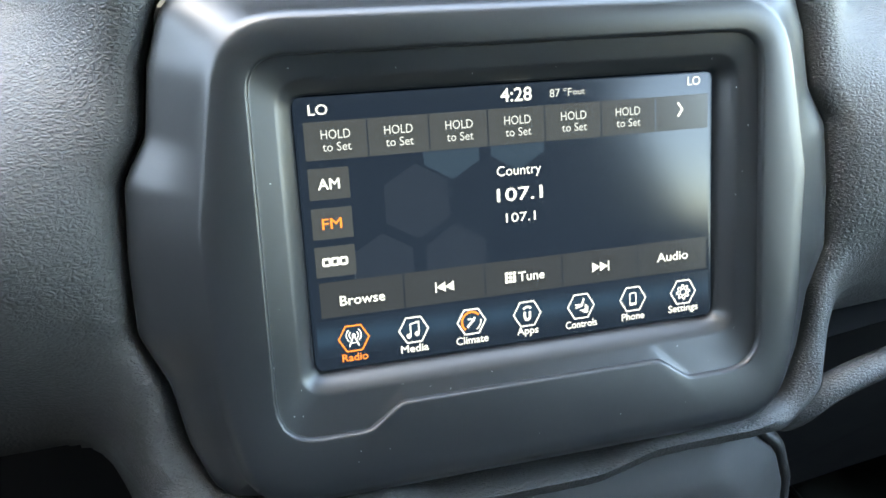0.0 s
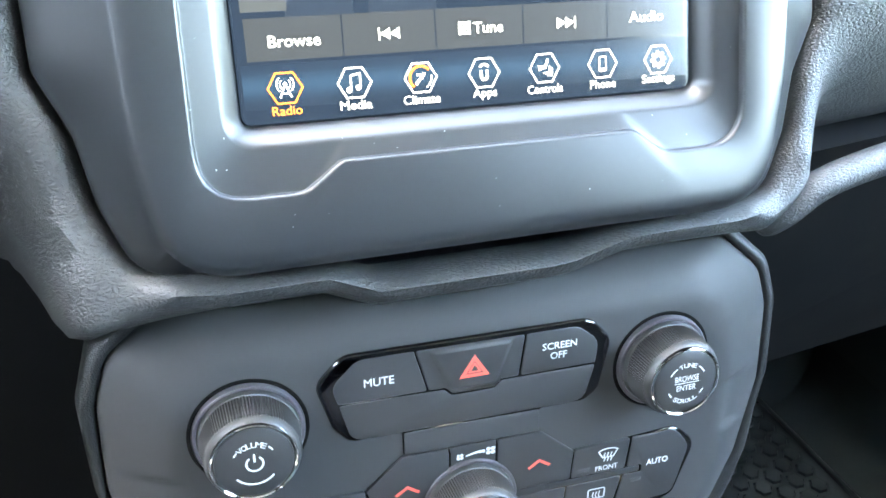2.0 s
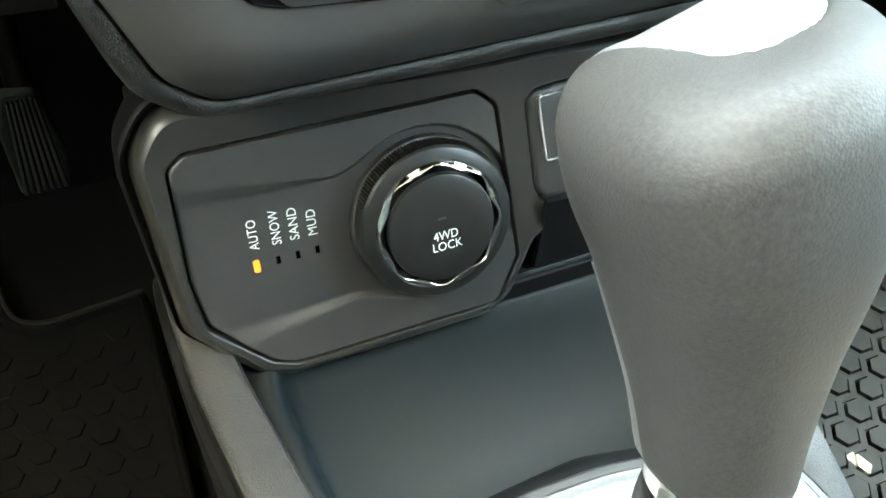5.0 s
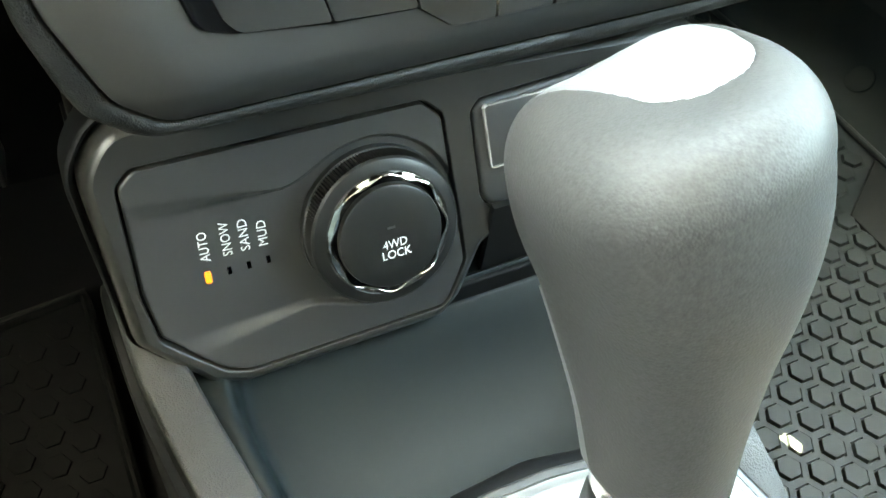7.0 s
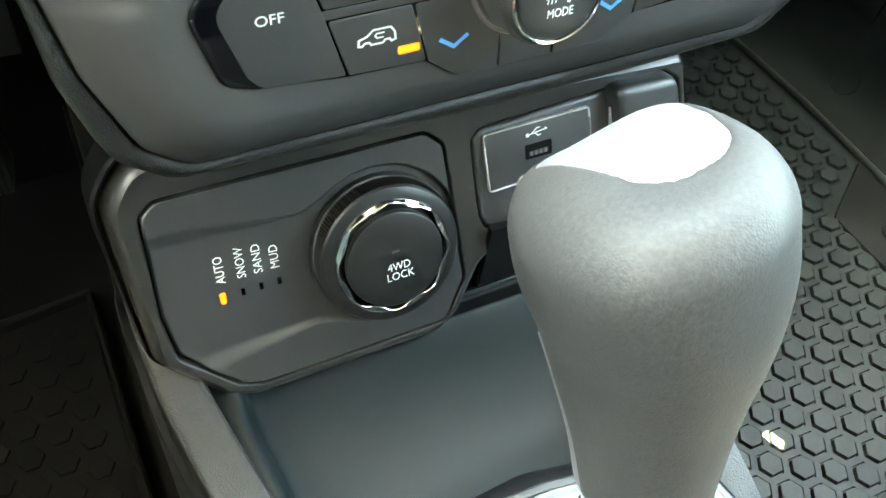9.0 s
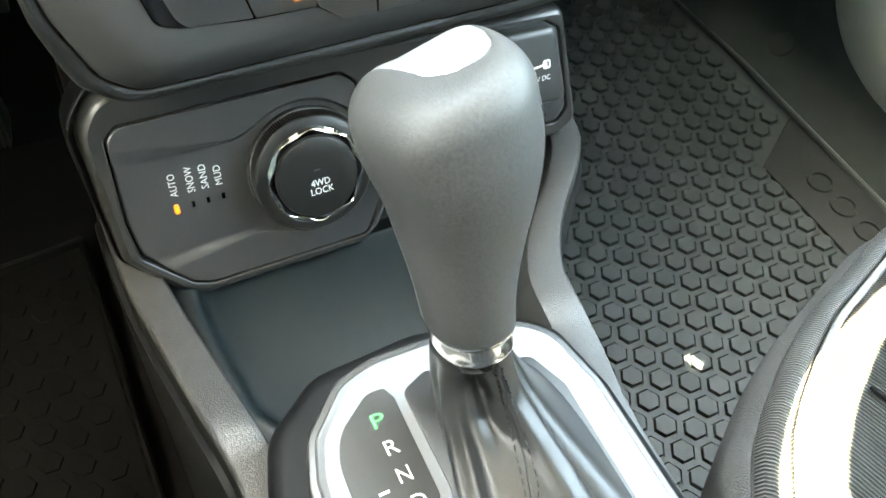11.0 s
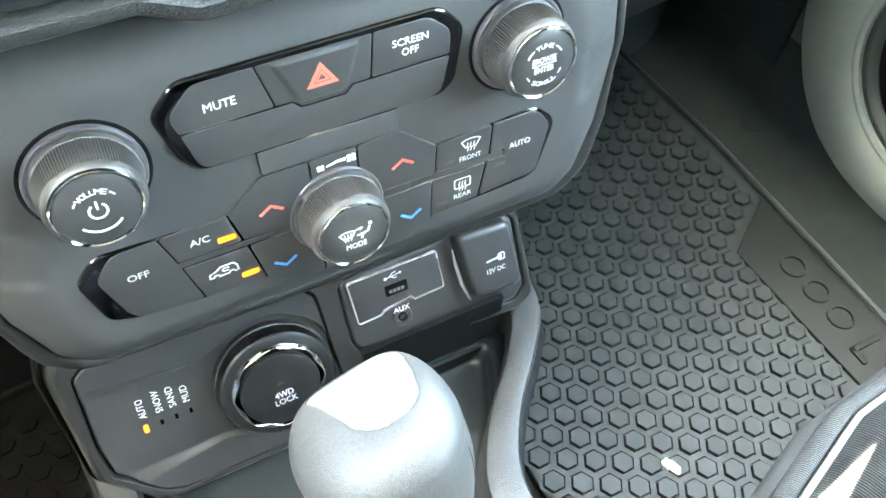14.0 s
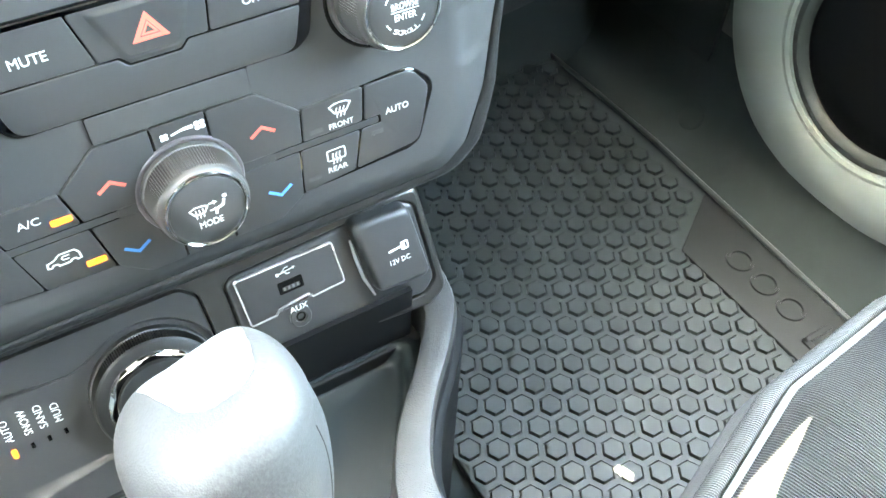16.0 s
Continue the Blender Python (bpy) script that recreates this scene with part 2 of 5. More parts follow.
MM = Matrix.Diagonal((0.001, 0.001, 0.001, 1))
MC = Matrix.Translation((0.005, 0.0075, 0.005)) @ MM      # console and lever


def rounded(pts, r, n=5):
    """A closed outline with its corners rounded; a point may carry its own radius."""
    out = []
    k = len(pts)
    for i in range(k):
        p = Vector(pts[i][:2])
        ri = pts[i][2] if len(pts[i]) > 2 else r
        a, b = Vector(pts[i - 1][:2]) - p, Vector(pts[(i + 1) % k][:2]) - p
        la, lb = a.length, b.length
        a, b = a / la, b / lb
        ang = math.acos(max(-1, min(1, a.dot(b))))
        if ri <= 0 or ang > 3.05:
            out.append(p)
            continue
        t = min(ri / math.tan(ang / 2), 0.48 * la, 0.48 * lb)
        p0, p1 = p + a * t, p + b * t
        for j in range(n + 1):
            f = j / n
            out.append(p0 * (1 - f) ** 2 + p * 2 * f * (1 - f) + p1 * f * f)
    return out


def box2(x0, y0, x1, y1, r=0, n=5):
    return rounded([(x0, y0), (x1, y0), (x1, y1), (x0, y1)], r, n)


def inset(poly, d):
    area = sum(poly[i - 1].x * poly[i].y - poly[i].x * poly[i - 1].y for i in range(len(poly)))
    sg = 1 if area > 0 else -1
    out = []
    for i in range(len(poly)):
        e0, e1 = poly[i] - poly[i - 1], poly[(i + 1) % len(poly)] - poly[i]
        if e0.length < 1e-9:
            e0 = e1
        if e1.length < 1e-9:
            e1 = e0
        n0, n1 = Vector((-e0.y, e0.x)).normalized() * sg, Vector((-e1.y, e1.x)).normalized() * sg
        m = n0 + n1
        m = m / max(0.35, m.length_squared) * 2 if m.length > 1e-6 else n0
        out.append(poly[i] + m * d)
    return out


def loft(loops, m=MM, close=True, cap0=False, cap1=False, bm=None):
    """Skins rings of equal length; a ring is a list of 3D points, or (2D outline, height)."""
    bm = bm or bmesh.new()
    rings = []
    for lp in loops:
        if isinstance(lp, tuple):
            lp = [Vector((p.x, p.y, lp[1])) for p in lp[0]]
        rings.append([bm.verts.new(m @ Vector(p)) for p in lp])
    n = len(rings[0])
    for a, b in zip(rings, rings[1:]):
        for i in range(n if close else n - 1):
            j = (i + 1) % n
            bm.faces.new((a[i], a[j], b[j], b[i]))
    if cap0:
        bm.faces.new(rings[0])
    if cap1:
        bm.faces.new(rings[-1])
    return bm


def plate(poly, d0, d1, bevel=0.4, m=MM, bm=None, steps=3):
    """A slab on an outline from height d0 to d1, its front edge rounded off."""
    loops = [(poly, d0)]
    for j in range(steps + 1):
        a = j / steps * math.pi / 2
        loops.append((inset(poly, bevel * (1 - math.cos(a))), d1 - bevel + bevel * math.sin(a)))
    return loft(loops, m, True, True, True, bm)


def star(poly, n=300, c=(0, 0)):
    """The outline met by n rays from c, so that outlines can be skinned to one another."""
    c = Vector(c)
    pts = [Vector(p) - c for p in poly]
    out = []
    for i in range(n):
        a = 2 * math.pi * i / n
        d = Vector((math.cos(a), math.sin(a)))
        best = 0
        for k in range(len(pts)):
            p, q = pts[k - 1], pts[k]
            e = q - p
            den = d.x * e.y - d.y * e.x
            if abs(den) < 1e-12:
                continue
            t = (p.x * e.y - p.y * e.x) / den
            u = (p.x * d.y - p.y * d.x) / den
            if t > best and -1e-6 <= u <= 1 + 1e-6:
                best = t
        out.append(c + d * best)
    return out


def lathe(profile, n=64, m=MM, ridge=None, bm=None, cap0=True, cap1=True):
    """Turns (radius, height) pairs; ridge: {index: depth} cuts flutes into that ring."""
    loops = []
    for k, (r, h) in enumerate(profile):
        ring = []
        for i in range(n):
            a = 2 * math.pi * i / n
            rr = r
            if ridge and k in ridge and i % 2:
                rr -= ridge[k]
            ring.append(Vector((rr * math.cos(a), rr * math.sin(a), h)))
        loops.append(ring)
    return loft(loops, m, True, cap0, cap1, bm)


def tube(path, r, m=MM, n=8, bm=None, squash=1.0):
    """A round strip along a path of 3D points; r a number or one for each point."""
    path = [Vector(p) for p in path]
    loops = []
    up = Vector((0.13, 0.21, 0.97))
    for i, p in enumerate(path):
        t = (path[min(i + 1, len(path) - 1)] - path[max(i - 1, 0)]).normalized()
        s = t.cross(up).normalized()
        w = s.cross(t)
        ri = r[i] if isinstance(r, (list, tuple)) else r
        loops.append([p + (s * math.cos(2 * math.pi * k / n) + w * math.sin(2 * math.pi * k / n) * squash) * ri for k in range(n)])
    return loft(loops, m, True, True, True, bm)


def spline(pts, n=8):
    """Catmull-Rom through points of any size."""
    pts = [Vector(p) for p in pts]
    out = []
    for i in range(len(pts) - 1):
        p0, p1, p2, p3 = pts[max(i - 1, 0)], pts[i], pts[i + 1], pts[min(i + 2, len(pts) - 1)]
        for j in range(n):
            t = j / n
            out.append(0.5 * (2 * p1 + (p2 - p0) * t + (2 * p0 - 5 * p1 + 4 * p2 - p3) * t * t + (3 * p1 - p0 - 3 * p2 + p3) * t ** 3))
    out.append(pts[-1])
    return out


def stroke(pts, w, d, m, bm=None, thick=0.12, closed=False):
    """A flat painted line of width w along 2D points."""
    bm = bm or bmesh.new()
    pts = [Vector(p) for p in pts]
    k = len(pts)
    left, right = [], []
    for i in range(k):
        a = pts[i] - pts[i - 1] if (i or closed) else pts[1] - pts[0]
        b = pts[(i + 1) % k] - pts[i] if (i < k - 1 or closed) else a
        na, nb = Vector((-a.y, a.x)).normalized(), Vector((-b.y, b.x)).normalized()
        nn = na + nb
        nn = nn / max(0.5, nn.length_squared) * 2
        left.append(pts[i] + nn * w / 2)
        right.append(pts[i] - nn * w / 2)
    for i in range(k if closed else k - 1):
        j = (i + 1) % k
        q = [Vector((p.x, p.y, d)) for p in (left[i], left[j], right[j], right[i])]
        bm.faces.new([bm.verts.new(m @ p) for p in q])
    return bm


def fill(poly, d, m, bm=None):
    bm = bm or bmesh.new()
    bm.faces.new([bm.verts.new(m @ Vector((p[0], p[1], d))) for p in poly])
    return bm


def letters(text, size, at, m, mat, parent, name="lettering", turn=0, bold=0.0, width=None, d=0.1, squeeze=1.0):
    """Lettering in the built-in font, as a mesh centred at a place on a face; width: its true length in mm."""
    cu = bpy.data.curves.new("lettering", "FONT")
    cu.body, cu.align_x, cu.align_y = text, "CENTER", "CENTER"
    cu.size, cu.resolution_u, cu.space_line = size / 0.70, 3, 0.8
    ob = bpy.data.objects.new("lettering", cu)
    scene.collection.objects.link(ob)
    dg = bpy.context.evaluated_depsgraph_get()
    me = bpy.data.meshes.new_from_object(ob.evaluated_get(dg))
    bpy.data.objects.remove(ob)
    bpy.data.curves.remove(cu)
    bm = bmesh.new()
    bm.from_mesh(me)
    bpy.data.meshes.remove(me)
    xs, ys = [v.co.x for v in bm.verts], [v.co.y for v in bm.verts]
    cx, cy = (min(xs) + max(xs)) / 2, (min(ys) + max(ys)) / 2
    kx = width / (max(xs) - min(xs)) if width else squeeze
    if bold:
        # a heavier face: the same outline laid over itself a hair to each side
        base, e = bm.copy(), 0.016 * size
        parts_ = [(e, 0), (-e, 0), (0, e), (0, -e)]
        for i, (ox, oy) in enumerate(parts_):
            me2 = bpy.data.meshes.new("lettering")
            dup = base.copy()
            bmesh.ops.translate(dup, verts=dup.verts, vec=(ox, oy, 0.006 * (i + 1)))
            dup.to_mesh(me2)
            dup.free()
            bm.from_mesh(me2)
            bpy.data.meshes.remove(me2)
        base.free()
    local = Matrix.Translation((at[0], at[1], d)) @ Matrix.Rotation(radians(turn), 4, "Z") @ Matrix.Diagonal((kx, 1, 1, 1)) @ Matrix.Translation((-cx, -cy, 0))
    bmesh.ops.transform(bm, matrix=m @ local, verts=bm.verts)
    return part(name, bm, mat, parent, smooth=False)


def ring2(c, r, n=32, a0=0, a1=360):
    return [Vector((c[0] + r * math.cos(radians(a0 + (a1 - a0) * i / n)), c[1] + r * math.sin(radians(a0 + (a1 - a0) * i / n)))) for i in range(n + (0 if a1 - a0 == 360 else 1))]


def mirror(pts, x0):
    return [(2 * x0 - p[0], *p[1:]) for p in reversed(pts)]



def pierced(outer, holes, z, deep, m=MM, chamfer=0.5):
    """A flat face with openings through it, their edges broken by a small chamfer."""
    bm = bmesh.new()
    edges = []
    for poly in [outer] + [inset(h, -chamfer) for h in holes]:
        vs = [bm.verts.new(m @ Vector((p.x, p.y, z))) for p in poly]
        edges += [bm.edges.new((vs[i - 1], vs[i])) for i in range(len(vs))]
    bmesh.ops.triangle_fill(bm, use_beauty=True, use_dissolve=False, edges=edges)
    for h in holes:
        loft([(inset(h, -chamfer), z), (inset(h, -chamfer * 0.3), z - chamfer * 0.4), (h, z - chamfer), (h, z - deep)], m, bm=bm)
    return bm


# ---- the car's shell, floor and the ground outside ----
def quad_slab(pts, thick, m=Matrix.Identity(4), bm=None):
    """A slab on four or more 3D points, thickened along its normal."""
    bm = bm or bmesh.new()
    pts = [Vector(p) for p in pts]
    n = (pts[1] - pts[0]).cross(pts[2] - pts[0]).normalized() * thick
    a = [bm.verts.new(m @ p) for p in pts]
    b = [bm.verts.new(m @ (p + n)) for p in pts]
    bm.faces.new(a)
    bm.faces.new(b[::-1])
    for i in range(len(pts)):
        j = (i + 1) % len(pts)
        bm.faces.new((a[i], a[j], b[j], b[i]))
    return bm


def structure(name, bm, mat, label="", sharp=38):
    me = bpy.data.meshes.new(name)
    bmesh.ops.recalc_face_normals(bm, faces=bm.faces)
    bm.to_mesh(me)
    bm.free()
    me.shade_smooth()
    me.set_sharp_from_angle(angle=radians(sharp))
    me.materials.append(mat)
    ob = new(name, me)
    HOME[ob] = Vector((0, 0, 0))
    return tagged(ob, label, name.split("_")[0], kind="structure")


structure("ground", quad_slab([(-400, -400, -0.42), (400, -400, -0.42), (400, 400, -0.42), (-400, 400, -0.42)], -0.1), ASPHALT, "worn grey asphalt of the parking place")
structure("floor", quad_slab([(-0.72, -1.6, -0.012), (0.66, -1.6, -0.012), (0.66, 0.90, -0.012), (-0.72, 0.90, -0.012)], -0.02), CARPET, "carpeted cabin floor, blackened for the shade on it")
structure("wall_front", quad_slab([(-0.72, 0.68, -0.05), (0.66, 0.68, -0.05), (0.66, 0.98, 0.45), (-0.72, 0.98, 0.45)], -0.02), CARPET, "carpeted toe board under the dashboard, blackened for the shade there")
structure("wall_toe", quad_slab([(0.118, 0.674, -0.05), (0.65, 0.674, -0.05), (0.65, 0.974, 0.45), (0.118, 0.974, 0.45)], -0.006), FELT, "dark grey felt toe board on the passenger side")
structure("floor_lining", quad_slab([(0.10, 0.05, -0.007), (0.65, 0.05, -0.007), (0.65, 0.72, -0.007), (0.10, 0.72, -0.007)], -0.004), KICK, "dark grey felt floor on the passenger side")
cove = [(545 + 89 * math.sin(a), -6.4 + 110 * (1 - math.cos(a))) for a in [math.pi / 2 * i / 10 for i in range(11)]] + [(634.4, -6.4)]
structure("trim_sill", loft([[Vector((x, y, z)) for x, z in cove] for y in (20, 200, 400, 600, 760)], MM, True, True, True), KICK, "dark felt rising from the floor to the door sill")
structure("wall_bulkhead", quad_slab([(-0.72, 0.98, 0.44), (0.66, 0.98, 0.44), (0.66, 0.98, 0.72), (-0.72, 0.98, 0.72)], -0.02), DARK, "dark bulkhead behind the dashboard")
structure("wall_rear", quad_slab([(-0.75, -1.6, -0.03), (0.7, -1.6, -0.03), (0.62, -1.5, 1.2), (-0.64, -1.5, 1.2)], 0.04), DARK, "dark trim and tinted glass closing the cabin behind the seats")


def roof():
    """The unseen headliner; its openings are added to throw slips of sun on the seat, the console and the mat."""
    k = 1.0 / SUN_TO.z
    up = lambda x, y, z: Vector((x + SUN_TO.x * k * (1.19 - z), y + SUN_TO.y * k * (1.19 - z), 1.19))
    strip = [(203, 125.6), (192, 124), (179, 121), (158, 116.8), (135, 109.6), (111, 101), (101, 96), (93, 91), (82, 83), (73, 75), (65, 67), (60, 61), (53, 51), (48, 39), (43, 26), (37, 5), (60, 5), (66, 22), (73, 38), (82, 54), (89, 61.6), (97, 68.6), (106, 76), (116, 82.4), (126, 88.4), (135, 93.6), (145, 99), (157, 105.4), (170, 111.4), (186, 118)]
    slip = [(-6, 70), (8, 73), (22, 66), (26, 44), (12, 48)]
    glint = [(257, 242), (266, 244), (271, 231), (263, 225)]
    bm = bmesh.new()
    edges = []
    for pts in ([Vector((-0.62, -1.55, 1.19)), Vector((0.6, -1.55, 1.19)), Vector((0.6, 0.29, 1.19)), Vector((-0.62, 0.29, 1.19))],
                [up(x / 1000, y / 1000, 0.327) for x, y in strip], [up(x / 1000, y / 1000, 0.318) for x, y in slip], [up(x / 1000, y / 1000, 0.005) for x, y in glint]):
        vs = [bm.verts.new(p) for p in pts]
        edges += [bm.edges.new((vs[i - 1], vs[i])) for i in range(len(vs))]
    bmesh.ops.triangle_fill(bm, use_beauty=True, use_dissolve=False, edges=edges)
    ext = bmesh.ops.extrude_face_region(bm, geom=bm.faces[:])
    bmesh.ops.translate(bm, verts=[g for g in ext["geom"] if isinstance(g, bmesh.types.BMVert)], vec=(0, 0, 0.008))
    return bm


structure("ceiling", roof(), LINER, "unseen light grey headliner with openings added to shape the sun")
for sx, x0, nm in ((-1, -0.70, "wall_west"), (1, 0.635, "wall_east")):
    xt = x0 * 0.88
    # Sill heights are set to trim the daylight, highest on the unseen driver's side.
    sill = 0.95 if sx < 0 else 0.67
    w = quad_slab([(x0, -1.6, -0.03), (x0, 1.0, -0.03), (x0, 1.0, sill), (x0, -1.6, sill - 0.03)], 0.05 * sx)
    structure(nm, w, DOOR, "dark grey grained plastic door panel")
    # Unseen dark sheet, brought forward to block light from behind.
    post = -0.32 if sx < 0 else -0.40
    structure("window_rear", quad_slab([(x0, post, 0.55), (xt, post - 0.03, 1.2), (xt, -1.55, 1.2), (x0, -1.6, 0.55)], 0.02 * -sx), DARK, "unseen dark sheet over the rear side window, added to hold back daylight")
    structure("roof_rail", quad_slab([(xt, -0.58, 1.2), (xt, 0.29, 1.2), (xt * 1.05, 0.37, 1.06), (xt * 1.05, -0.58, 1.06)], 0.02 * sx), LINER, "light grey trim over the side window")
    structure("pillar", quad_slab([(x0, 0.95, 0.63), (x0, 0.88, 0.63), (xt, 0.22, 1.2), (xt, 0.29, 1.2)], 0.03 * sx), LINER, "light grey trimmed windscreen pillar")

# ---- dashboard ----
dash = thing("dashboard", (0, 0.40, 0.20), "black grained vinyl dashboard wrapped round the centre screen", "dashboard")
EAR = [(-112, 84, 22), (-120, 60, 10), (-123, 38, 10), (-131, 24, 10), (-133, 0, 10), (-133, -26, 10), (-125, -44, 10), (-121, -66, 12), (-112, -90, 18)]
BEZEL_OUT = rounded(EAR + mirror(EAR, 0), 10)
CB = (0, -5)


def dash_ring(poly, side, low):
    """A ring of the dash skin: height side beside the screen and low under it."""
    out = []
    for p in star(poly, 360, CB):
        w = max(0, min(1, (126 - abs(p.x)) / 26)) * max(0, min(1, (-62 - p.y) / 22))
        w = w * w * (3 - 2 * w)
        far = max(0, abs(p.x) - 128)
        e = max(0, min(1, (abs(p.x) - 128) / 38))
        e = e * e * (3 - 2 * e)
        out.append(Vector((p.x, p.y, side * (1 - w) + low * w - 0.00018 * far * far - e * (0.0090 * (p.y - 8) ** 2 - 7))))
    return out


def lip(x, base):
    """The roll under the screen sags in its middle."""
    s = lambda a, b: max(0, min(1, (x - a) / (b - a)))
    return base - 6.5 * (s(-56, -40) * (1 - s(26, 52)))


def around(grow, base):
    left = [(-113 - grow * 0.6, 86 + grow, 22), (-121 - grow, 60, 10), (-124 - grow, 38, 10), (-132 - grow, 24, 10), (-134 - grow, -26, 10), (-126 - grow, -45, 10), (-122 - grow, -66, 12), (-113 - grow * .3, base + 3, 12)]
    right = mirror(left, 0)
    under = [(x, lip(x, base), 4) for x in (-90, -70, -56, -48, -40, -20, 0, 20, 28, 38, 50, 62, 80, 95)]
    return rounded(left + under + right, 6)


far_edge = rounded([(-420, 118), (-420, -104), (-300, -120), (-200, -120, 20), (-160, -113, 20), (-122, -104, 8)]
                   + [(x, lip(x, -103)) for x in (-90, -56, -48, -40, 0, 28, 40, 50, 80)]
                   + [(114, -103, 8), (124, -95, 8), (136, -84, 8), (153, -78), (172, -74), (240, -66), (420, -50), (420, 118)], 3)
wide_edge = rounded([(-250, 100), (-260, -96), (-200, -106, 20), (-160, -103, 20), (-121, -101, 8)]
                    + [(x, lip(x, -101)) for x in (-90, -56, -48, -40, 0, 28, 40, 50, 80)]
                    + [(112, -101, 8), (122, -93, 8), (135, -80, 8), (153, -74), (172, -70), (250, -58), (270, 100)], 3)
mid = []
near, wide, off_ = star(around(12, -99), 360, CB), star(wide_edge, 360, CB), star(far_edge, 360, CB)
for k in (0.2, 0.4, 0.6, 0.8, 1.0):
    mid.append(dash_ring([a.lerp(b, k) for a, b in zip(near, wide)], 0, 4 - 5 * k))
for k in (0.35, 0.7):
    mid.append(dash_ring([a.lerp(b, k) for a, b in zip(wide, off_)], -3 * k, -1 - 7 * k))
skin = loft([dash_ring(around(0, -90), -16, -12), dash_ring(around(0.6, -90.5), -9, -4), dash_ring(around(2.5, -92), -5, 3), dash_ring(around(5, -95), -2.6, 6),
             dash_ring(around(12, -99), -0.8, 4)] + mid + [dash_ring(far_edge, -3, -8),
             [p + Vector((0, -3, -14)) for p in dash_ring(far_edge, -3, -8)], [p + Vector((0, 0, -60)) for p in dash_ring(far_edge, -3, -8)]], S)
part("padded_skin", skin, LEATHER, dash, "black grained vinyl skin with a rolled lip", sharp=60)
# roll under the passenger side, with its joint
roll = bmesh.new()
tube(spline([(118, -104, -16), (127, -98, -10), (138, -90, -7), (155, -85, -7), (178, -81, -8)], 6), [3, 5, 6, 6.5, 6.5] + [6.5] * 20, S, 12, roll)
part("padded_roll", roll, LEATHER, dash)
roll = tube(spline([(180, -80.5, -8), (240, -74, -10), (420, -58, -40)], 6), 6.5, S, 12)
part("padded_roll", roll, LEATHER, dash)
part("seam", tube([(179, -92, -2), (179, -84, 1), (179, -74, 0)], 0.8, S, 6), GAP, dash)
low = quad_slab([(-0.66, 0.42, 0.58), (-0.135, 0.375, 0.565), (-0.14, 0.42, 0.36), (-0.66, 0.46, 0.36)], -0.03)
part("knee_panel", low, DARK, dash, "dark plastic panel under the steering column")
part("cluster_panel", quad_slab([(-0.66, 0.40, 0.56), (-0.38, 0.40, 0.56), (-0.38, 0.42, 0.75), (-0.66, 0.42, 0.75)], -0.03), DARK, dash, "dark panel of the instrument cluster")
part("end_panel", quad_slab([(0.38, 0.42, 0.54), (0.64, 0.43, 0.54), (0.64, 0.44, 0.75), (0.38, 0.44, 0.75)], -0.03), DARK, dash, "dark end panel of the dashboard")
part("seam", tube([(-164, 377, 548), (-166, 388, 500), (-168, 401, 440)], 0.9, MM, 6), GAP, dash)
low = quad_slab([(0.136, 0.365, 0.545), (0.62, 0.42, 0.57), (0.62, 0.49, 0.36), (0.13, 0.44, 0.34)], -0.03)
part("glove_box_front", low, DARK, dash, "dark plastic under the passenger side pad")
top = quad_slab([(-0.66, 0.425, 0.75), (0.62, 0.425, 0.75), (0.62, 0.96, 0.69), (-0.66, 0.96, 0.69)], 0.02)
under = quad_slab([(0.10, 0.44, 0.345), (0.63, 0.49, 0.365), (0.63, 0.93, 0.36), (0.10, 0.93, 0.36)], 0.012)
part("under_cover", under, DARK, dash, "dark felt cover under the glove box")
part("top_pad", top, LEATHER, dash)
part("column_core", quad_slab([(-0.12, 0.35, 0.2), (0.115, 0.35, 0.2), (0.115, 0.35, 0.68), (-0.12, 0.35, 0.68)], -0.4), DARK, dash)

# ---- centre screen ----
display = thing("touch_screen_unit", (0, 0.32, 0.54), "black satin framed touch screen showing the radio page", "touch screen")
OPEN = box2(-77.4, -46.6, 78.2, 47.4, 4)
STEP = [(-91, 60.5, 12), (-92, -66, 16), (-61, -66, 7), (-50, -57.5, 6)]
RIM = rounded(STEP + mirror(STEP, 0), 8)
FACE = [(-100, 72, 26), (-111, 8, 40), (-109, -45, 30), (-102, -87, 24)]
FOLD = rounded(FACE + mirror(FACE, 0), 20, 8)
st = lambda poly, d: [Vector((p.x, p.y, d)) for p in star(poly, 420, CB)]
bez = loft([st(OPEN, -6), st(OPEN, 0.6), st(inset(OPEN, -1.2), 2.2), st(inset(OPEN, -4.6), 6.2), st(inset(OPEN, -6.2), 6.9),
            st(inset(RIM, 1.0), 8.2), st(inset(RIM, 0.25), 8.5), st(RIM, 9.8), st(inset(RIM, -0.5), 10.5), st(inset(RIM, -1.2), 10.7),
            st(inset(FOLD, 6), 11.3), st(inset(FOLD, 1.6), 11.2), st(FOLD, 10.4), st(inset(FOLD, -2.2), 8.0),
            st(inset(BEZEL_OUT, 9), 2.4), st(inset(BEZEL_OUT, 3), -2.2), st(inset(BEZEL_OUT, 1), -3.8), st(inset(BEZEL_OUT, 0.2), -5), st(BEZEL_OUT, -18)], S)
part("bezel", bez, SATIN, display, "satin black moulded bezel", sharp=50)

# ---- radio and climate panel ----
panel = thing("control_panel", (-0.004, 0.30, 0.38), "matt black radio and climate control panel with three knobs", "control panel")
A_ = [(-108, 82, 14), (-130, 62, 14), (-136, 42, 14), (-137, 4, 20), (-130, -37, 16), (-120, -65, 14), (-107, -76, 16)]
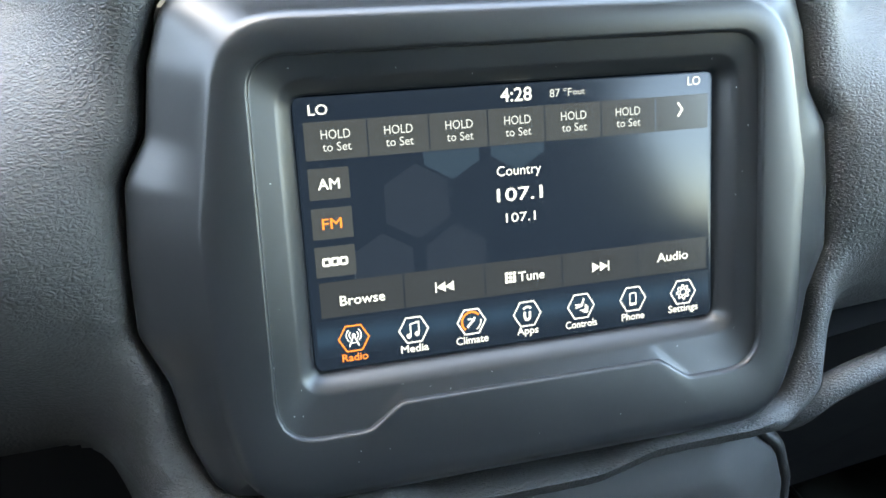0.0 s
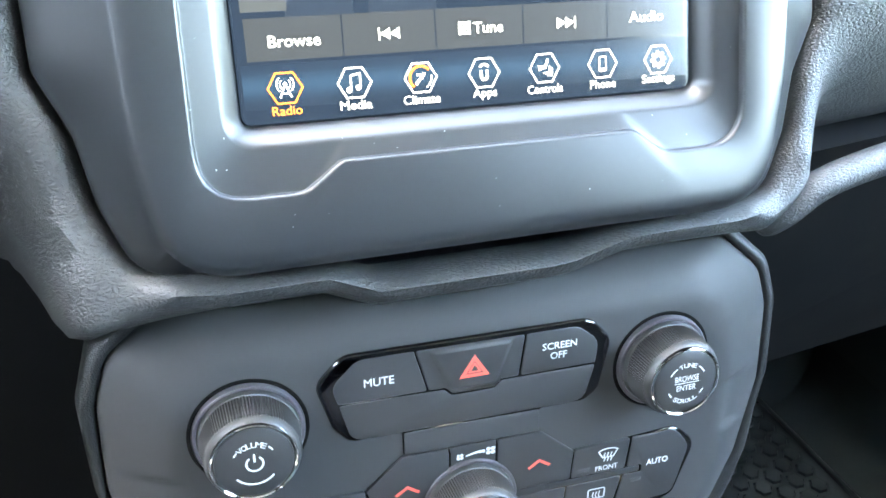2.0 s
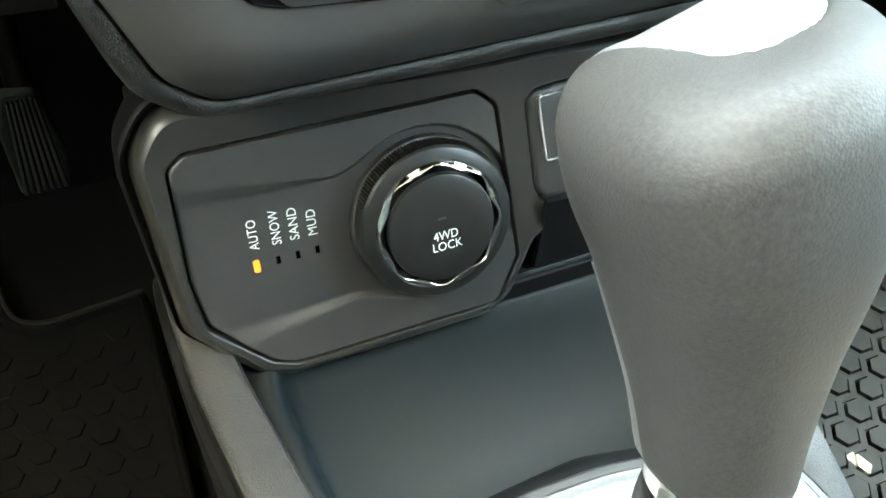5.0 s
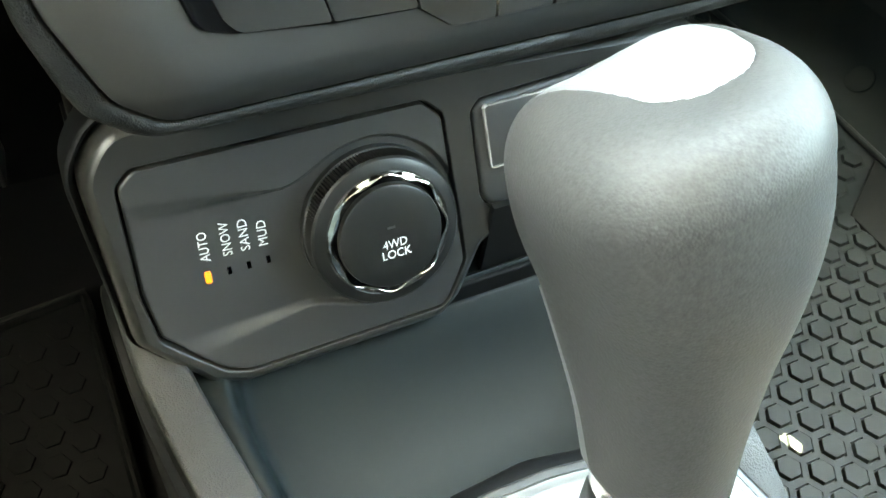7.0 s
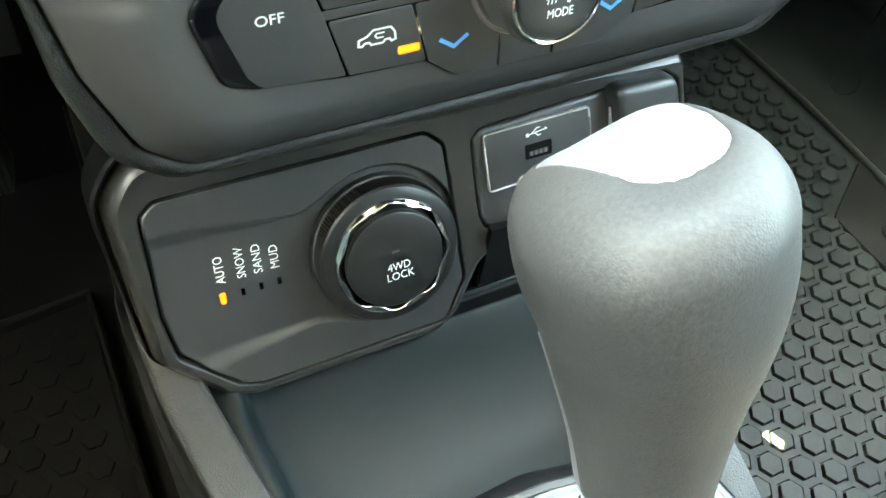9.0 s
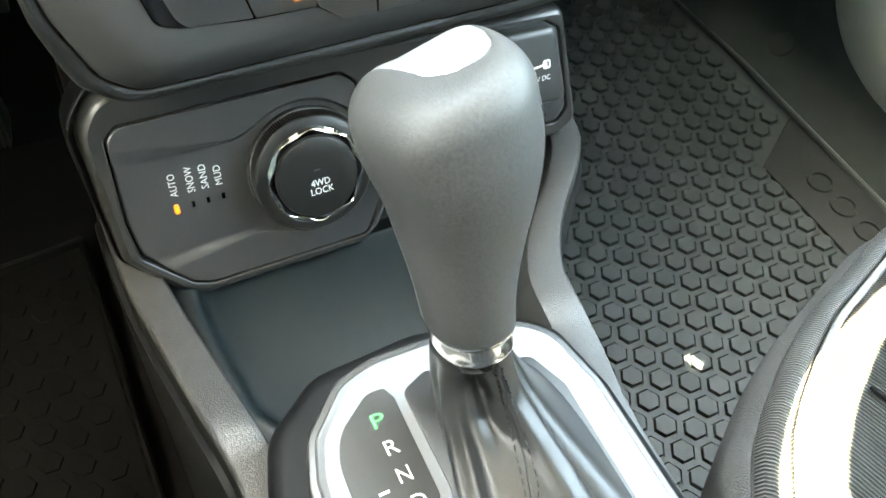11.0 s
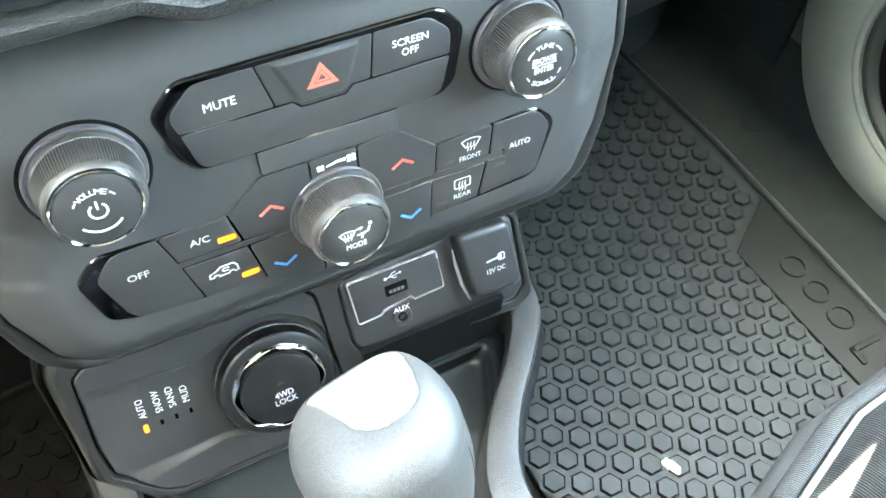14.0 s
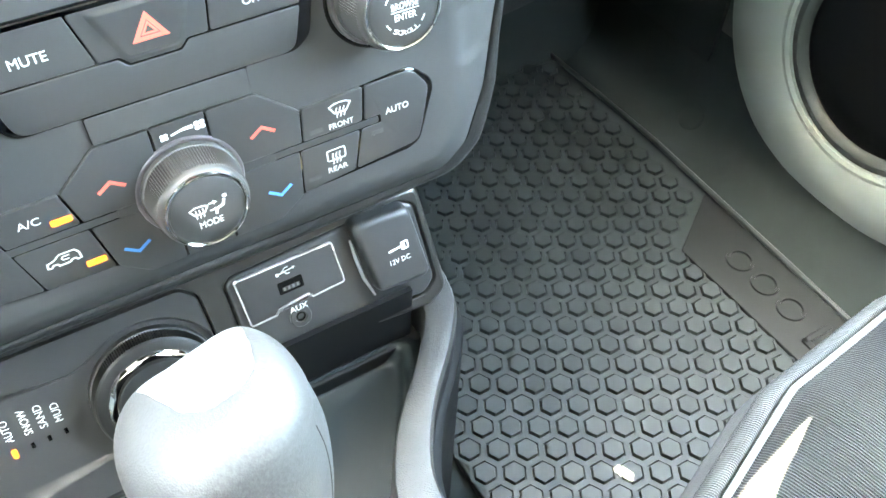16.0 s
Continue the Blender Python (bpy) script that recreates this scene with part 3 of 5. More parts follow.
B_ = [(-97, 65, 10), (-108, 55, 10), (-114, 44, 12), (-119, 4, 20), (-114, -34, 14), (-108, -52, 10), (-100, -60, 10)]
PANEL_OUT = rounded(A_ + mirror(A_, -1), 8, 7)
PANEL_IN = rounded(B_ + mirror(B_, -2), 8, 7)


def bolster(g, d):
    """A ring of the padded edge round the panel, broad at the driver's side above."""
    out = []
    for q in sp(PANEL_OUT, -16):
        p = Vector((q.x, q.y))
        e = (p - Vector((-2, 5))).normalized()
        k = 1 + 0.45 * max(0, min(1, p.x / 60)) + 0.5 * max(0, min(1, (-90 - p.x) / 25)) * max(0, min(1, (p.y - 5) / 35)) + 0.95 * max(0, min(1, (-15 - p.y) / 40))
        out.append(Vector((p.x + e.x * g * (1 + (k - 1) * (g > 1.2)), p.y + e.y * g * (1 + (k - 1) * (g > 1.2)), q.z + d)))
    return out


def sp(poly, d):
    # the edge lies deeper at the top than at the bottom, with a shallow scoop at each side
    ramp = lambda a, b, v: (lambda s: s * s * (3 - 2 * s))(max(0, min(1, (v - a) / (b - a))))
    out = []
    for p in star(poly, 420, (-2, 5)):
        scoop = 2.2 * ramp(-14.5, -10, p.y) * (1 - ramp(11, 15.5, p.y)) * ramp(106, 115, abs(p.x + 1.5)) * (1 - ramp(122, 132, abs(p.x + 1.5)))
        out.append(Vector((p.x, p.y, d * (1.0 - 0.05 * max(0, min(1, (66 - p.y) / 125))) - scoop)))
    return out



face = loft([sp(PANEL_OUT, -90), sp(PANEL_OUT, -18), sp(inset(PANEL_OUT, 0.8), -14.6), sp(inset(PANEL_OUT, 2.5), -12.4), sp(inset(PANEL_IN, -3), -3.6), sp(PANEL_IN, -2.2), sp(inset(PANEL_IN, 2.5), -1.1), sp(inset(PANEL_IN, 5), -0.4),
             sp(inset(PANEL_IN, 8), -0.1), sp(inset(PANEL_IN, 11), 0)], C, True, True, True)
part("fascia", face, PANEL, panel, "matt charcoal moulded fascia", sharp=50)
part("panel_edge", loft([bolster(0.3, -30), bolster(0.35, -0.4), bolster(0.7, 0.6), bolster(1.5, 1.1), bolster(2.6, 0.9), bolster(3.7, -0.4), bolster(4.4, -2.6), bolster(4.7, -6), bolster(4.5, -60)], C), EDGE, dash, "grained vinyl edge round the control panel", sharp=60)

# ---- centre console ----
console = thing("centre_console", (-0.03, 0.10, 0.0), "black grained plastic centre console with an open tray", "console")


def station(y, xl, zl, xr, zr, wl=17, wr=20):
    """The console's cross-section at y: left rim, right rim; mm."""
    return [(xl - 5, y, 0), (xl - 5, y, zl - 24), (xl - 4.2, y, zl - 22.5), (xl - 1.2, y, zl - 22), (xl - 0.8, y, zl - 5), (xl - 0.2, y, zl - 1.8), (xl + 1.2, y, zl - 0.4), (xl + 3, y, zl), (xl + wl - 3, y, zl), (xl + wl - 0.8, y, zl - 0.8), (xl + wl, y, zl - 3), (xl + wl + 1, y, zl - 8), (xl + wl + 3, y, zl - 60),
            (xr - wr - 3, y, zr - 60), (xr - wr - 1, y, zr - 8), (xr - wr, y, zr - 3), (xr - wr + 0.8, y, zr - 0.8), (xr - wr + 3, y, zr), (xr - 4, y, zr), (xr - 1.5, y, zr - 0.8), (xr - 0.2, y, zr - 3), (xr + 0.6, y, zr - 8), (xr + 1, y, zr - 24), (xr + 4, y, zr - 25), (xr + 6, y, zr - 27), (xr + 8, y, 0)]


keys = [Vector(k) for k in ((720, -140, 60, 130, 160), (460, -140, 150, 128, 225), (340, -140, 262, 122, 268), (285, -139, 266, 117, 274), (255, -136, 271, 98, 279), (225, -132, 279, 70, 285), (195, -128, 288, 50, 291), (168, -124, 295, 44, 294), (148, -121, 287, 45, 286), (120, -119, 274, 46, 274), (60, -115, 268, 46, 270), (-60, -112, 268, 46, 270))]
rows = [station(k[0], k[1], k[2], k[3], k[4]) for k in spline(keys, 4)]
part("shell", loft([r[4:-4] for r in rows], MC, close=False), GRAIN, console, "grained black plastic rims")
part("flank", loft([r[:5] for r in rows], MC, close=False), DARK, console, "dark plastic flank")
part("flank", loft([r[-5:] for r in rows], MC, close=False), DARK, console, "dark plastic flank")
# open tray in front of the lever
tray_poly = rounded([(-112, 255), (-110, 279), (84, 279), (76, 258), (50, 215), (26, 186), (-96, 180), (-106, 196)], 9)
TC = Vector((-25, 240))
T1 = star(tray_poly, 240, TC)
tr = loft([([TC + (p - TC) * k for p in T1], h) for k, h in ((1.12, 253), (1.03, 256.6), (1.005, 256.9), (0.985, 256.2), (0.968, 254.4), (0.956, 251.8), (0.945, 248.8), (0.932, 246.6), (0.915, 245.3), (0.89, 244.8), (0.5, 244.6))], MC, True, False, True)
part("tray", tr, TRAY, console, "smooth dark blue-black tray liner")
# Ledge and wall in the darkened plastic, for the shade below the surround.
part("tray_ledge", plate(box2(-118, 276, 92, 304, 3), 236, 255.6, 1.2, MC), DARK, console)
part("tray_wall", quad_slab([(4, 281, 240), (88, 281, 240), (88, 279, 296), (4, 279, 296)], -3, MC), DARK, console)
# frame round the selector and the sockets
O_ = [(-138, 32, 18), (-126, 48, 18), (20, 41, 4), (113, 36, 8), (119.5, -30, 10), (107, -37, 6), (16, -31, 8), (6, -36, 6), (-6, -56, 8), (-16, -64, 8), (-101, -64, 10), (-114, -59, 8), (-136, -34, 10)]
fr = rounded(O_, 8)
def arch_ring(g, d):
    """The grained bead round the surround, standing off it only at the driver's side."""
    out = []
    for p, q in zip(inset(fr, 0.01), inset(fr, -g)):
        k = max(0, min(1, (20 - p.x) / 70)) * max(0, min(1, (p.y + 50) / 40))
        out.append(Vector((*(p.lerp(q, k * k * (3 - 2 * k))), d)))
    return out


part("arch", loft([arch_ring(4.2, -30), arch_ring(4.1, -7), arch_ring(3.6, -5.2), arch_ring(2.6, -4.4), arch_ring(1.6, -5), arch_ring(1.0, -6.5), arch_ring(0.9, -16)], Q), DARK, console, "grained black arch")
T_ = rounded([(-126.8, 27, 5), (-120.7, 31.8, 5), (-15, 30.8, 6), (-7.6, 24, 6), (-3.6, -38.7, 6), (-14, -57, 6), (-98, -57, 5), (-107, -53.5, 5), (-126.8, -33.5, 5), (-129, -15, 10)], 5)
M_ = rounded([(4.5, 22, 4), (8.6, 26, 4), (100, 30, 4), (108, 25, 5), (111.5, -20, 6), (104.5, -27, 6), (9, -19, 5), (6, -13, 4)], 4)
part("surround", loft([(fr, -14), (fr, -6), (inset(fr, 0.4), -3.4), (inset(fr, 1.2), -1.2), (inset(fr, 2.3), 0.5), (inset(fr, 3.4), 1.5), (inset(fr, 4.5), 2.0)], Q, bm=pierced(inset(fr, 4.5), [inset(T_, -0.4), inset(M_, -0.4)], 2.0, 5, Q, 0.6)), FASCIA, console, "dark grey satin surround", sharp=30)
# gear housing and plate
H_ = rounded([(-119, 10, 30), (-109, 40, 24), (-84, 58, 20), (-38, 61, 30), (8, 52, 16), (24, 39, 16), (30.5, 6, 24), (32, -160), (-121, -160)], 6, 8)
part("gear_housing", plate(H_, -62, -3, 9, G, steps=6), DARK, console, "dark grained housing")
P_ = rounded([(-99, 11, 20), (-93.5, 28, 14), (-76, 45.5, 16), (-60, 50, 40), (-36, 49.5, 60), (5, 43, 30), (16, 33, 20), (21.5, 6, 40), (22, -160), (-103, -160), (-100.5, -30, 60)], 6, 8)
part("plate_border", plate(inset(P_, -3.0), -6, -0.4, 1.2, G), BORDER, console, "satin grey border")
part("gear_plate", loft([(P_, -4), (P_, -0.6), (inset(P_, 0.4), 0.4), (inset(P_, 1.2), 0.9), (inset(P_, 2.2), 0.8), (inset(P_, 3.2), 0.2), (inset(P_, 4.2), 0.1)], G, True, True, True), SILVER, console, "satin silver gear plate")
L_ = rounded([(-88.5, 15, 30), (-83.5, 26, 20), (-68, 37.5), (-60.5, 37.5, 2), (-58, 32, 3), (-58.6, -11, 6), (-77, -40, 3), (-85.5, -54, 3), (-91.2, -53, 3), (-90, -24, 30)], 8, 7)
part("letter_panel", plate(L_, 0.2, 1.0, 0.3, G), LETTERS, console, "matt black gear letter panel")
W_ = rounded([(-54, 33), (-42, 38), (2, 27), (9, 10, 10), (8, -160), (-88, -160), (-88, -70, 10), (-71, -40, 10), (-54, -12, 10)], 5)
part("boot_frame", plate(W_, 0.2, 1.1, 0.4, G), BOOT, console, "black boot seat")

# ---- gear lever ----
lever = thing("gear_lever", (-0.036, 0.13, 0.311), "grey leather gear lever knob with silver button above a black boot", "gear lever")
AXIS0, AXIS1 = Vector((-30.8, 144, 354)), Vector((-35.4, 190, 476))
ax = (AXIS1 - AXIS0).normalized()
sx_ = Vector((1, 0, 0))
sx_ = (sx_ - ax * sx_.dot(ax)).normalized()
sy_ = ax.cross(sx_).normalized()
LM = MM @ Matrix((( sx_.x, sy_.x, ax.x, AXIS0.x), (sx_.y, sy_.y, ax.y, AXIS0.y), (sx_.z, sy_.z, ax.z, AXIS0.z), (0, 0, 0, 1)))


def oval(h, rx, ry, cy=0.0, n=64, power=2.3, cx=0.0, tilt=0.0):
    ring = []
    for i in range(n):
        a = 2 * math.pi * i / n
        c, s = math.cos(a), math.sin(a)
        x = math.copysign(abs(c) ** (2 / power), c) * rx
        y = math.copysign(abs(s) ** (2 / power), s) * ry
        ring.append(Vector((cx + x, cy + y, h + tilt * y)))
    return ring


# height, driver's side, passenger's side, near, far
prof = [(7, -12.8, 15.4, -16.4, 15.2), (22, -13.8, 15.3, -19.0, 18.4), (36, -14.9, 16.6, -21.0, 20.4), (52, -16.9, 21.1, -22.8, 25.4), (66, -19.2, 25.7, -25.4, 30), (78, -21.9, 28.8, -27.1, 33.4), (88, -23.7, 30.0, -27.4, 33.6), (98, -24.8, 28.8, -27.0, 32.4)]
keyed = spline([Vector(p) for p in prof], 10)
K_SH, K_TOP, K_Q, K_P = 97.2, 115.4, 2.4, 2.3
step = lambda v: (lambda u: u * u * (3 - 2 * u))(max(0, min(1, v)))
CROWN = (2.0, 2.7, 26.9, 29.75)      # middle and half widths of the crown
BTN = rounded([(-13.5, 24, 5), (-9, 9, 12), (-4.6, -2.4, 8), (2, -7.8, 8), (12, -8.6, 8), (17.2, -4.6, 7), (19.4, 5, 14), (20.6, 18, 8), (14, 27, 8), (-6, 28, 8)], 5, 8)


def into_button(x, y):
    """How far a place of the crown lies inside the thumb button's outline; below nought: outside it."""
    best, inside = 1e9, False
    for i in range(len(BTN)):
        a, b = BTN[i - 1], BTN[i]
        e = b - a
        t = max(0, min(1, ((x - a.x) * e.x + (y - a.y) * e.y) / max(1e-9, e.length_squared)))
        best = min(best, math.hypot(x - a.x - e.x * t, y - a.y - e.y * t))
        if (a.y > y) != (b.y > y) and x < a.x + (y - a.y) / (b.y - a.y) * e.x:
            inside = not inside
    return best if inside else -best


def slant(v):
    """The crown leans up towards the passenger's side, hollow under the thumb and with a lip beside it."""
    top = step((v.z - 100) / 10)
    return Vector((v.x, v.y, v.z + step((v.z - 60) / 45) * (0.16 * (v.x - 20) - 0.01 * v.y) - top * step((v.y + 24) / 22) * (3.6 * math.exp(-((v.x - 1) / 13) ** 2) - 1.3 * math.exp(-((v.x - 20) / 6) ** 2))))


def knob_ring(h, n=112):
    k = keyed[-1]
    for p, q in zip(keyed, keyed[1:]):
        if p[0] <= h <= q[0]:
            k = p.lerp(q, (h - p[0]) / max(1e-6, q[0] - p[0]))
    sc = (1 - ((h - K_SH) / (K_TOP - K_SH)) ** K_Q) ** (1 / K_Q) if h > K_SH else 1.0
    return oval(h, (k[2] - k[1]) / 2 * sc, (k[4] - k[3]) / 2 * sc, (k[4] + k[3]) / 2, n, K_P, (k[1] + k[2]) / 2)


def crown(x, y, lift=0.0):
    """The skin of the crown over a place in its plan."""
    f = min(0.9995, (abs((x - CROWN[0]) / CROWN[2]) ** K_P + abs((y - CROWN[1]) / CROWN[3]) ** K_P) ** (1 / K_P))
    return slant(Vector((x, y, K_SH + (K_TOP - K_SH) * (1 - f ** K_Q) ** (1 / K_Q)))) + Vector((0, 0, lift))


def on_knob(h, a, lift):
    """A point on the knob's flank at height h and angle a."""
    r = knob_ring(h, 180)
    g = (a / (2 * math.pi) * 180) % 180
    p = r[int(g)].lerp(r[(int(g) + 1) % 180], g - int(g))
    c = sum(r, Vector((0, 0, 0))) / 180
    return p + (p - c).normalized() * lift


levels = [18.6 + 78.6 * j / 50 for j in range(51)] + [K_SH + (K_TOP - K_SH) * math.sin(math.pi / 2 * j / 44) for j in range(1, 44)] + [K_TOP - 0.002]
skin_rings = []
for h in levels:
    ring = []
    for v in knob_ring(h):
        w = slant(v)
        if h > 98:
            w.z -= 1.3 * step(into_button(v.x, v.y) / 1.3)
        ring.append(w)
    skin_rings.append(ring)
skin_rings.insert(0, [v * 0.97 + Vector((0, 0, 0.1)) for v in skin_rings[0]])
knob = part("knob", loft(skin_rings, LM, True, True, True), KNOB, lever, "grey leather knob", sharp=80)
mid_b = sum(BTN, Vector((0, 0))) / len(BTN)
rings = [[crown(*(mid_b + (p - mid_b) * sc), lf) for p in BTN] for sc, lf in ((0.985, -1.6), (0.98, -0.7), (0.965, -0.35), (0.93, -0.2), (0.86, -0.1), (0.80, -0.15), (0.75, -0.7), (0.70, -0.85), (0.5, -0.85), (0.3, -0.85), (0.05, -0.85))]
part("thumb_button", loft(rings, LM, True, False, True), CAP, lever, "pale silver thumb button", sharp=80)
part("seam", tube([slant(on_knob(h, radians(-30 - 12 * math.sin(h / 40)), 0.0)) for h in range(19, 97, 2)], 0.2, LM, 5), GAP, lever, "fine dark seam")
trim = []
for h in range(19, 67, 3):
    wdt = radians(16 * (1 - (h - 9) / 62))
    trim.append([on_knob(h, radians(152) + wdt * (k / 6 - 0.5) * 2, 0.5 - 0.5 * abs(k - 3) / 3) for k in range(7)])
part("side_trim", loft(trim, LM, close=False), CAP, lever, "pale silver side strip")
def collar_ring(h, k):
    """The knob's lower outline drawn in by k and set at height h."""
    return [Vector((1.0 + (v.x - 1.0) * k, v.y * k, h)) for v in knob_ring(18.6)]


part("collar", loft([collar_ring(*c) for c in ((19.2, 0.90), (19.0, 0.985), (18.3, 1.0), (17.4, 0.99), (17.0, 0.965), (16.4, 0.955), (14, 0.945), (11.2, 0.925), (10.2, 0.93), (9.2, 0.92), (8.6, 0.88), (5, 0.82))], LM, True, True, True), CHROME, lever, "chrome collar", sharp=40)
# the boot: folds that widen from the collar to the frame
NB, NA = 30, 132
loops = []
bell = lambda d, w: math.exp(-(((d + 180) % 360 - 180) / w) ** 2)
for k in range(NB + 1):
    f = k / NB
    ring = []
    for i in range(NA):
        deg = 360 * i / NA
        a = radians(deg)
        top = LM @ Vector((1.0 + (12.9 + 0.9 * (k > 0)) * math.cos(a), -0.4 + (15.6 + 0.9 * (k > 0)) * math.sin(a), 9.8 - 1.2 * (k == 0))) * 1000
        bx = -17 + math.copysign(abs(math.cos(a)) ** 0.6, math.cos(a)) * 28
        by = 92 + math.copysign(abs(math.sin(a)) ** 0.7, math.sin(a)) * 68
        bx -= max(0, -math.cos(a)) ** 0.6 * max(0, min(13, (120 - by) * 0.3))
        bot = Vector((bx, by, 315))
        p = top.lerp(bot, f ** (1.45 + 0.9 * max(0, -math.cos(a)) + 0.45 * max(0, -math.sin(a))))
        p.z = top.z + (bot.z - top.z) * (f ** 0.8)
        hang = math.sin(math.pi * f)
        fold = hang * (5.5 * bell(deg - 300, 17) - 25.0 * bell(deg - 333, 14) + 3.0 * bell(deg - 282, 9) + 2.6 * bell(deg - 252 + 14 * f, 22) - 4.2 * bell(deg - 226 + 10 * f, 12) + 3.4 * bell(deg - 204, 14) - 3.0 * bell(deg - 180, 12) + 0.7 * math.sin(7 * a - 3 * f))
        fold += 1.7 * bell(deg - 256, 24) * (math.exp(-((f - 0.27 - 0.0018 * (deg - 252)) / 0.06) ** 2) - 0.9 * math.exp(-((f - 0.38 - 0.0018 * (deg - 252)) / 0.05) ** 2))
        fold -= 9.5 * bell(deg - 250 - 16 * f, 17) * math.exp(-((f - 0.24) / 0.15) ** 2) - 2.2 * bell(deg - 222, 12) * hang
        fold += 1.1 * hang * math.sin(14 * f + 2.5 * a) * bell(deg - 265, 50)
        fold += 0.9 * math.exp(-((f - 0.22) / 0.14) ** 2) * math.sin(5 * a + 19 * f) * bell(deg - 250, 60)
        out = Vector((math.cos(a), math.sin(a), 0.3))
        ring.append(p + out * fold)
    loops.append(ring)
loops_boot = loops
boot = part("boot", loft(loops, MM), BOOT, lever, "black leather boot", sharp=70)

# ---- passenger side floor mat ----
mat = thing("floor_mat", (0.34, 0.38, 0.0), "black rubber floor mat with raised hexagons", "floor mat")
part("base", plate(rounded([(156, 124, 12), (300, 112), (546, 116, 20), (549, 510), (538, 720, 30), (330, 740, 30), (156, 720)], 15), -9, 0.4, 2, MM), RUBBER, mat)
PIX, PIY = 20.6, 23.9
hexes = []
for i in range(-3, 22):
    for j in range(-12, 40):
        x, y = 188.8 + PIX * i, 305.5 - PIY / 2 * i + PIY * j
        if not (167 < x < 526 and 136 < y < 705):
            continue
        if x > 463 and y < 402 + (x - 470) * 0.68:
            continue
        hexes.append((x, y))


def hexagon(r):
    return [Vector((r * math.cos(math.pi / 3 * i), r * math.sin(math.pi / 3 * i))) for i in range(6)]


hm = bpy.data.meshes.new("hexagon")
CELL = [(hexagon(13.78), 0.6), (hexagon(11.15), 0.6), (hexagon(11.0), 0.3), (hexagon(10.95), -2.0), (hexagon(9.35), -2.0), (hexagon(9.2), 2.4), (hexagon(9.0), 2.8), (hexagon(8.6), 2.9)]
hb = loft(CELL, MM, True, False, True)
hb.to_mesh(hm)
hb.free()
hm.materials.append(RUBBER)
hexes.sort(key=lambda p: (p[0] - 300) ** 2 + (p[1] - 300) ** 2)
for x, y in hexes[:300]:
    ob = new("hexagon", hm)
    ob.parent = mat
    ob.location = Vector((x / 1000, y / 1000, 0.0025)) - HOME[mat]
rest = bmesh.new()
for x, y in hexes[300:]:
    loft(CELL, MM @ Matrix.Translation((x, y, 2.5)), True, False, True, rest)
if hexes[300:]:
    tagged(part("hexagon_field", rest, RUBBER, mat), kind="stuff")
part("logo_plate", plate(rounded([(466, 393, 3), (541, 441), (543, 126), (474, 126)], 3), 0.5, 4.4, 0.8, MM), PLAIN, mat)
part("edge_rib", tube([(544, 122, 3), (547, 320, 3), (547, 530, 4), (536, 710, 5), (330, 734, 7), (160, 718, 5)], 3.4, MM, 8), RUBBER, mat)

# ---- seats ----
def seat(name, shoulder, label, cloth=FABRIC):
    """A cushion on its front outline, given from the console side to its middle: dark side, seamed edge, ribbed top, base and backrest."""
    xm = shoulder[-1][0]
    L0 = rounded(shoulder + mirror(shoulder[:-1], xm), 14, 5)
    front = shoulder[-1][1]
    hw = abs(shoulder[0][0] - xm)
    th = thing(name, (xm / 1000, (front - 250) / 1000, 0.0), label, "car seat", "front seats")
    N = 220
    c = Vector((xm, front - 270))
    base_ring = star(L0, N, c)

    def ss(g, z):
        return [Vector((*(p - (p - c).normalized() * g), z)) for p in base_ring]

    part("cushion_side", loft([ss(34, 90), ss(14, 150), ss(2, 215), ss(-3.5, 255), ss(-4, 275), ss(-2, 287), ss(2, 293)], MM, True, True, False), CLOTH if cloth == FABRIC else KNIT, th, "dark cloth side")
    part("edge_band", loft([ss(2, 293), ss(1, 300), ss(2.4, 307), ss(4.6, 311.4), ss(7, 313.8), ss(8.6, 314.5), ss(9.8, 313.8), ss(10.6, 311.2)], MM), BAND if cloth == FABRIC else KNIT, th, "grey cloth edge band" if cloth == FABRIC else "dark knitted edge band", sharp=80)
    rings = [ss(10.6, 311.0), ss(11.2, 313.8), ss(12.2, 315.3), ss(13.6, 315.9), ss(14.6, 315.5), ss(15.2, 315.6), ss(17, 318.2), ss(22, 322), ss(30, 325.6), ss(45, 329.4), ss(70, 331), ss(105, 327), ss(150, 322)]
    part("cushion_top", loft(rings, MM, True, False, True), cloth, th, "grey ribbed cloth" if cloth == FABRIC else "dark knitted cloth", sharp=80)
    if cloth == FABRIC:
        part("cord", loft([ss(11.0, 314.6), ss(11.3, 316.3), ss(12.0, 317.3), ss(12.9, 317.6), ss(13.8, 317.1), ss(14.4, 315.4)], MM), CORD, th, "pale twisted cord along the edge", sharp=80)
    B = lambda y, z, g: [Vector((xm + (hw - g) * math.cos(a), y + 55 * math.sin(a), z)) for a in [2 * math.pi * i / 40 for i in range(40)]]
    part("backrest", loft([B(front - 560, 280, 10), B(front - 590, 420, 0), B(front - 640, 640, 5), B(front - 690, 820, 30), B(front - 700, 860, 80)], MM, True, True, True), cloth, th)
    part("seat_base", plate(box2(xm - hw + 60, front - 520, xm + hw - 60, front - 60, 30), -10, 130, 8, MM), DARK, th)
    return th


ps = seat("car_seat", [(30, -420), (33, -40), (43, 36), (53, 60), (75, 88), (92, 102), (112, 115.5), (134, 127.5), (205, 154), (291, 163)], "dark grey ribbed cloth passenger seat in a strip of sun")
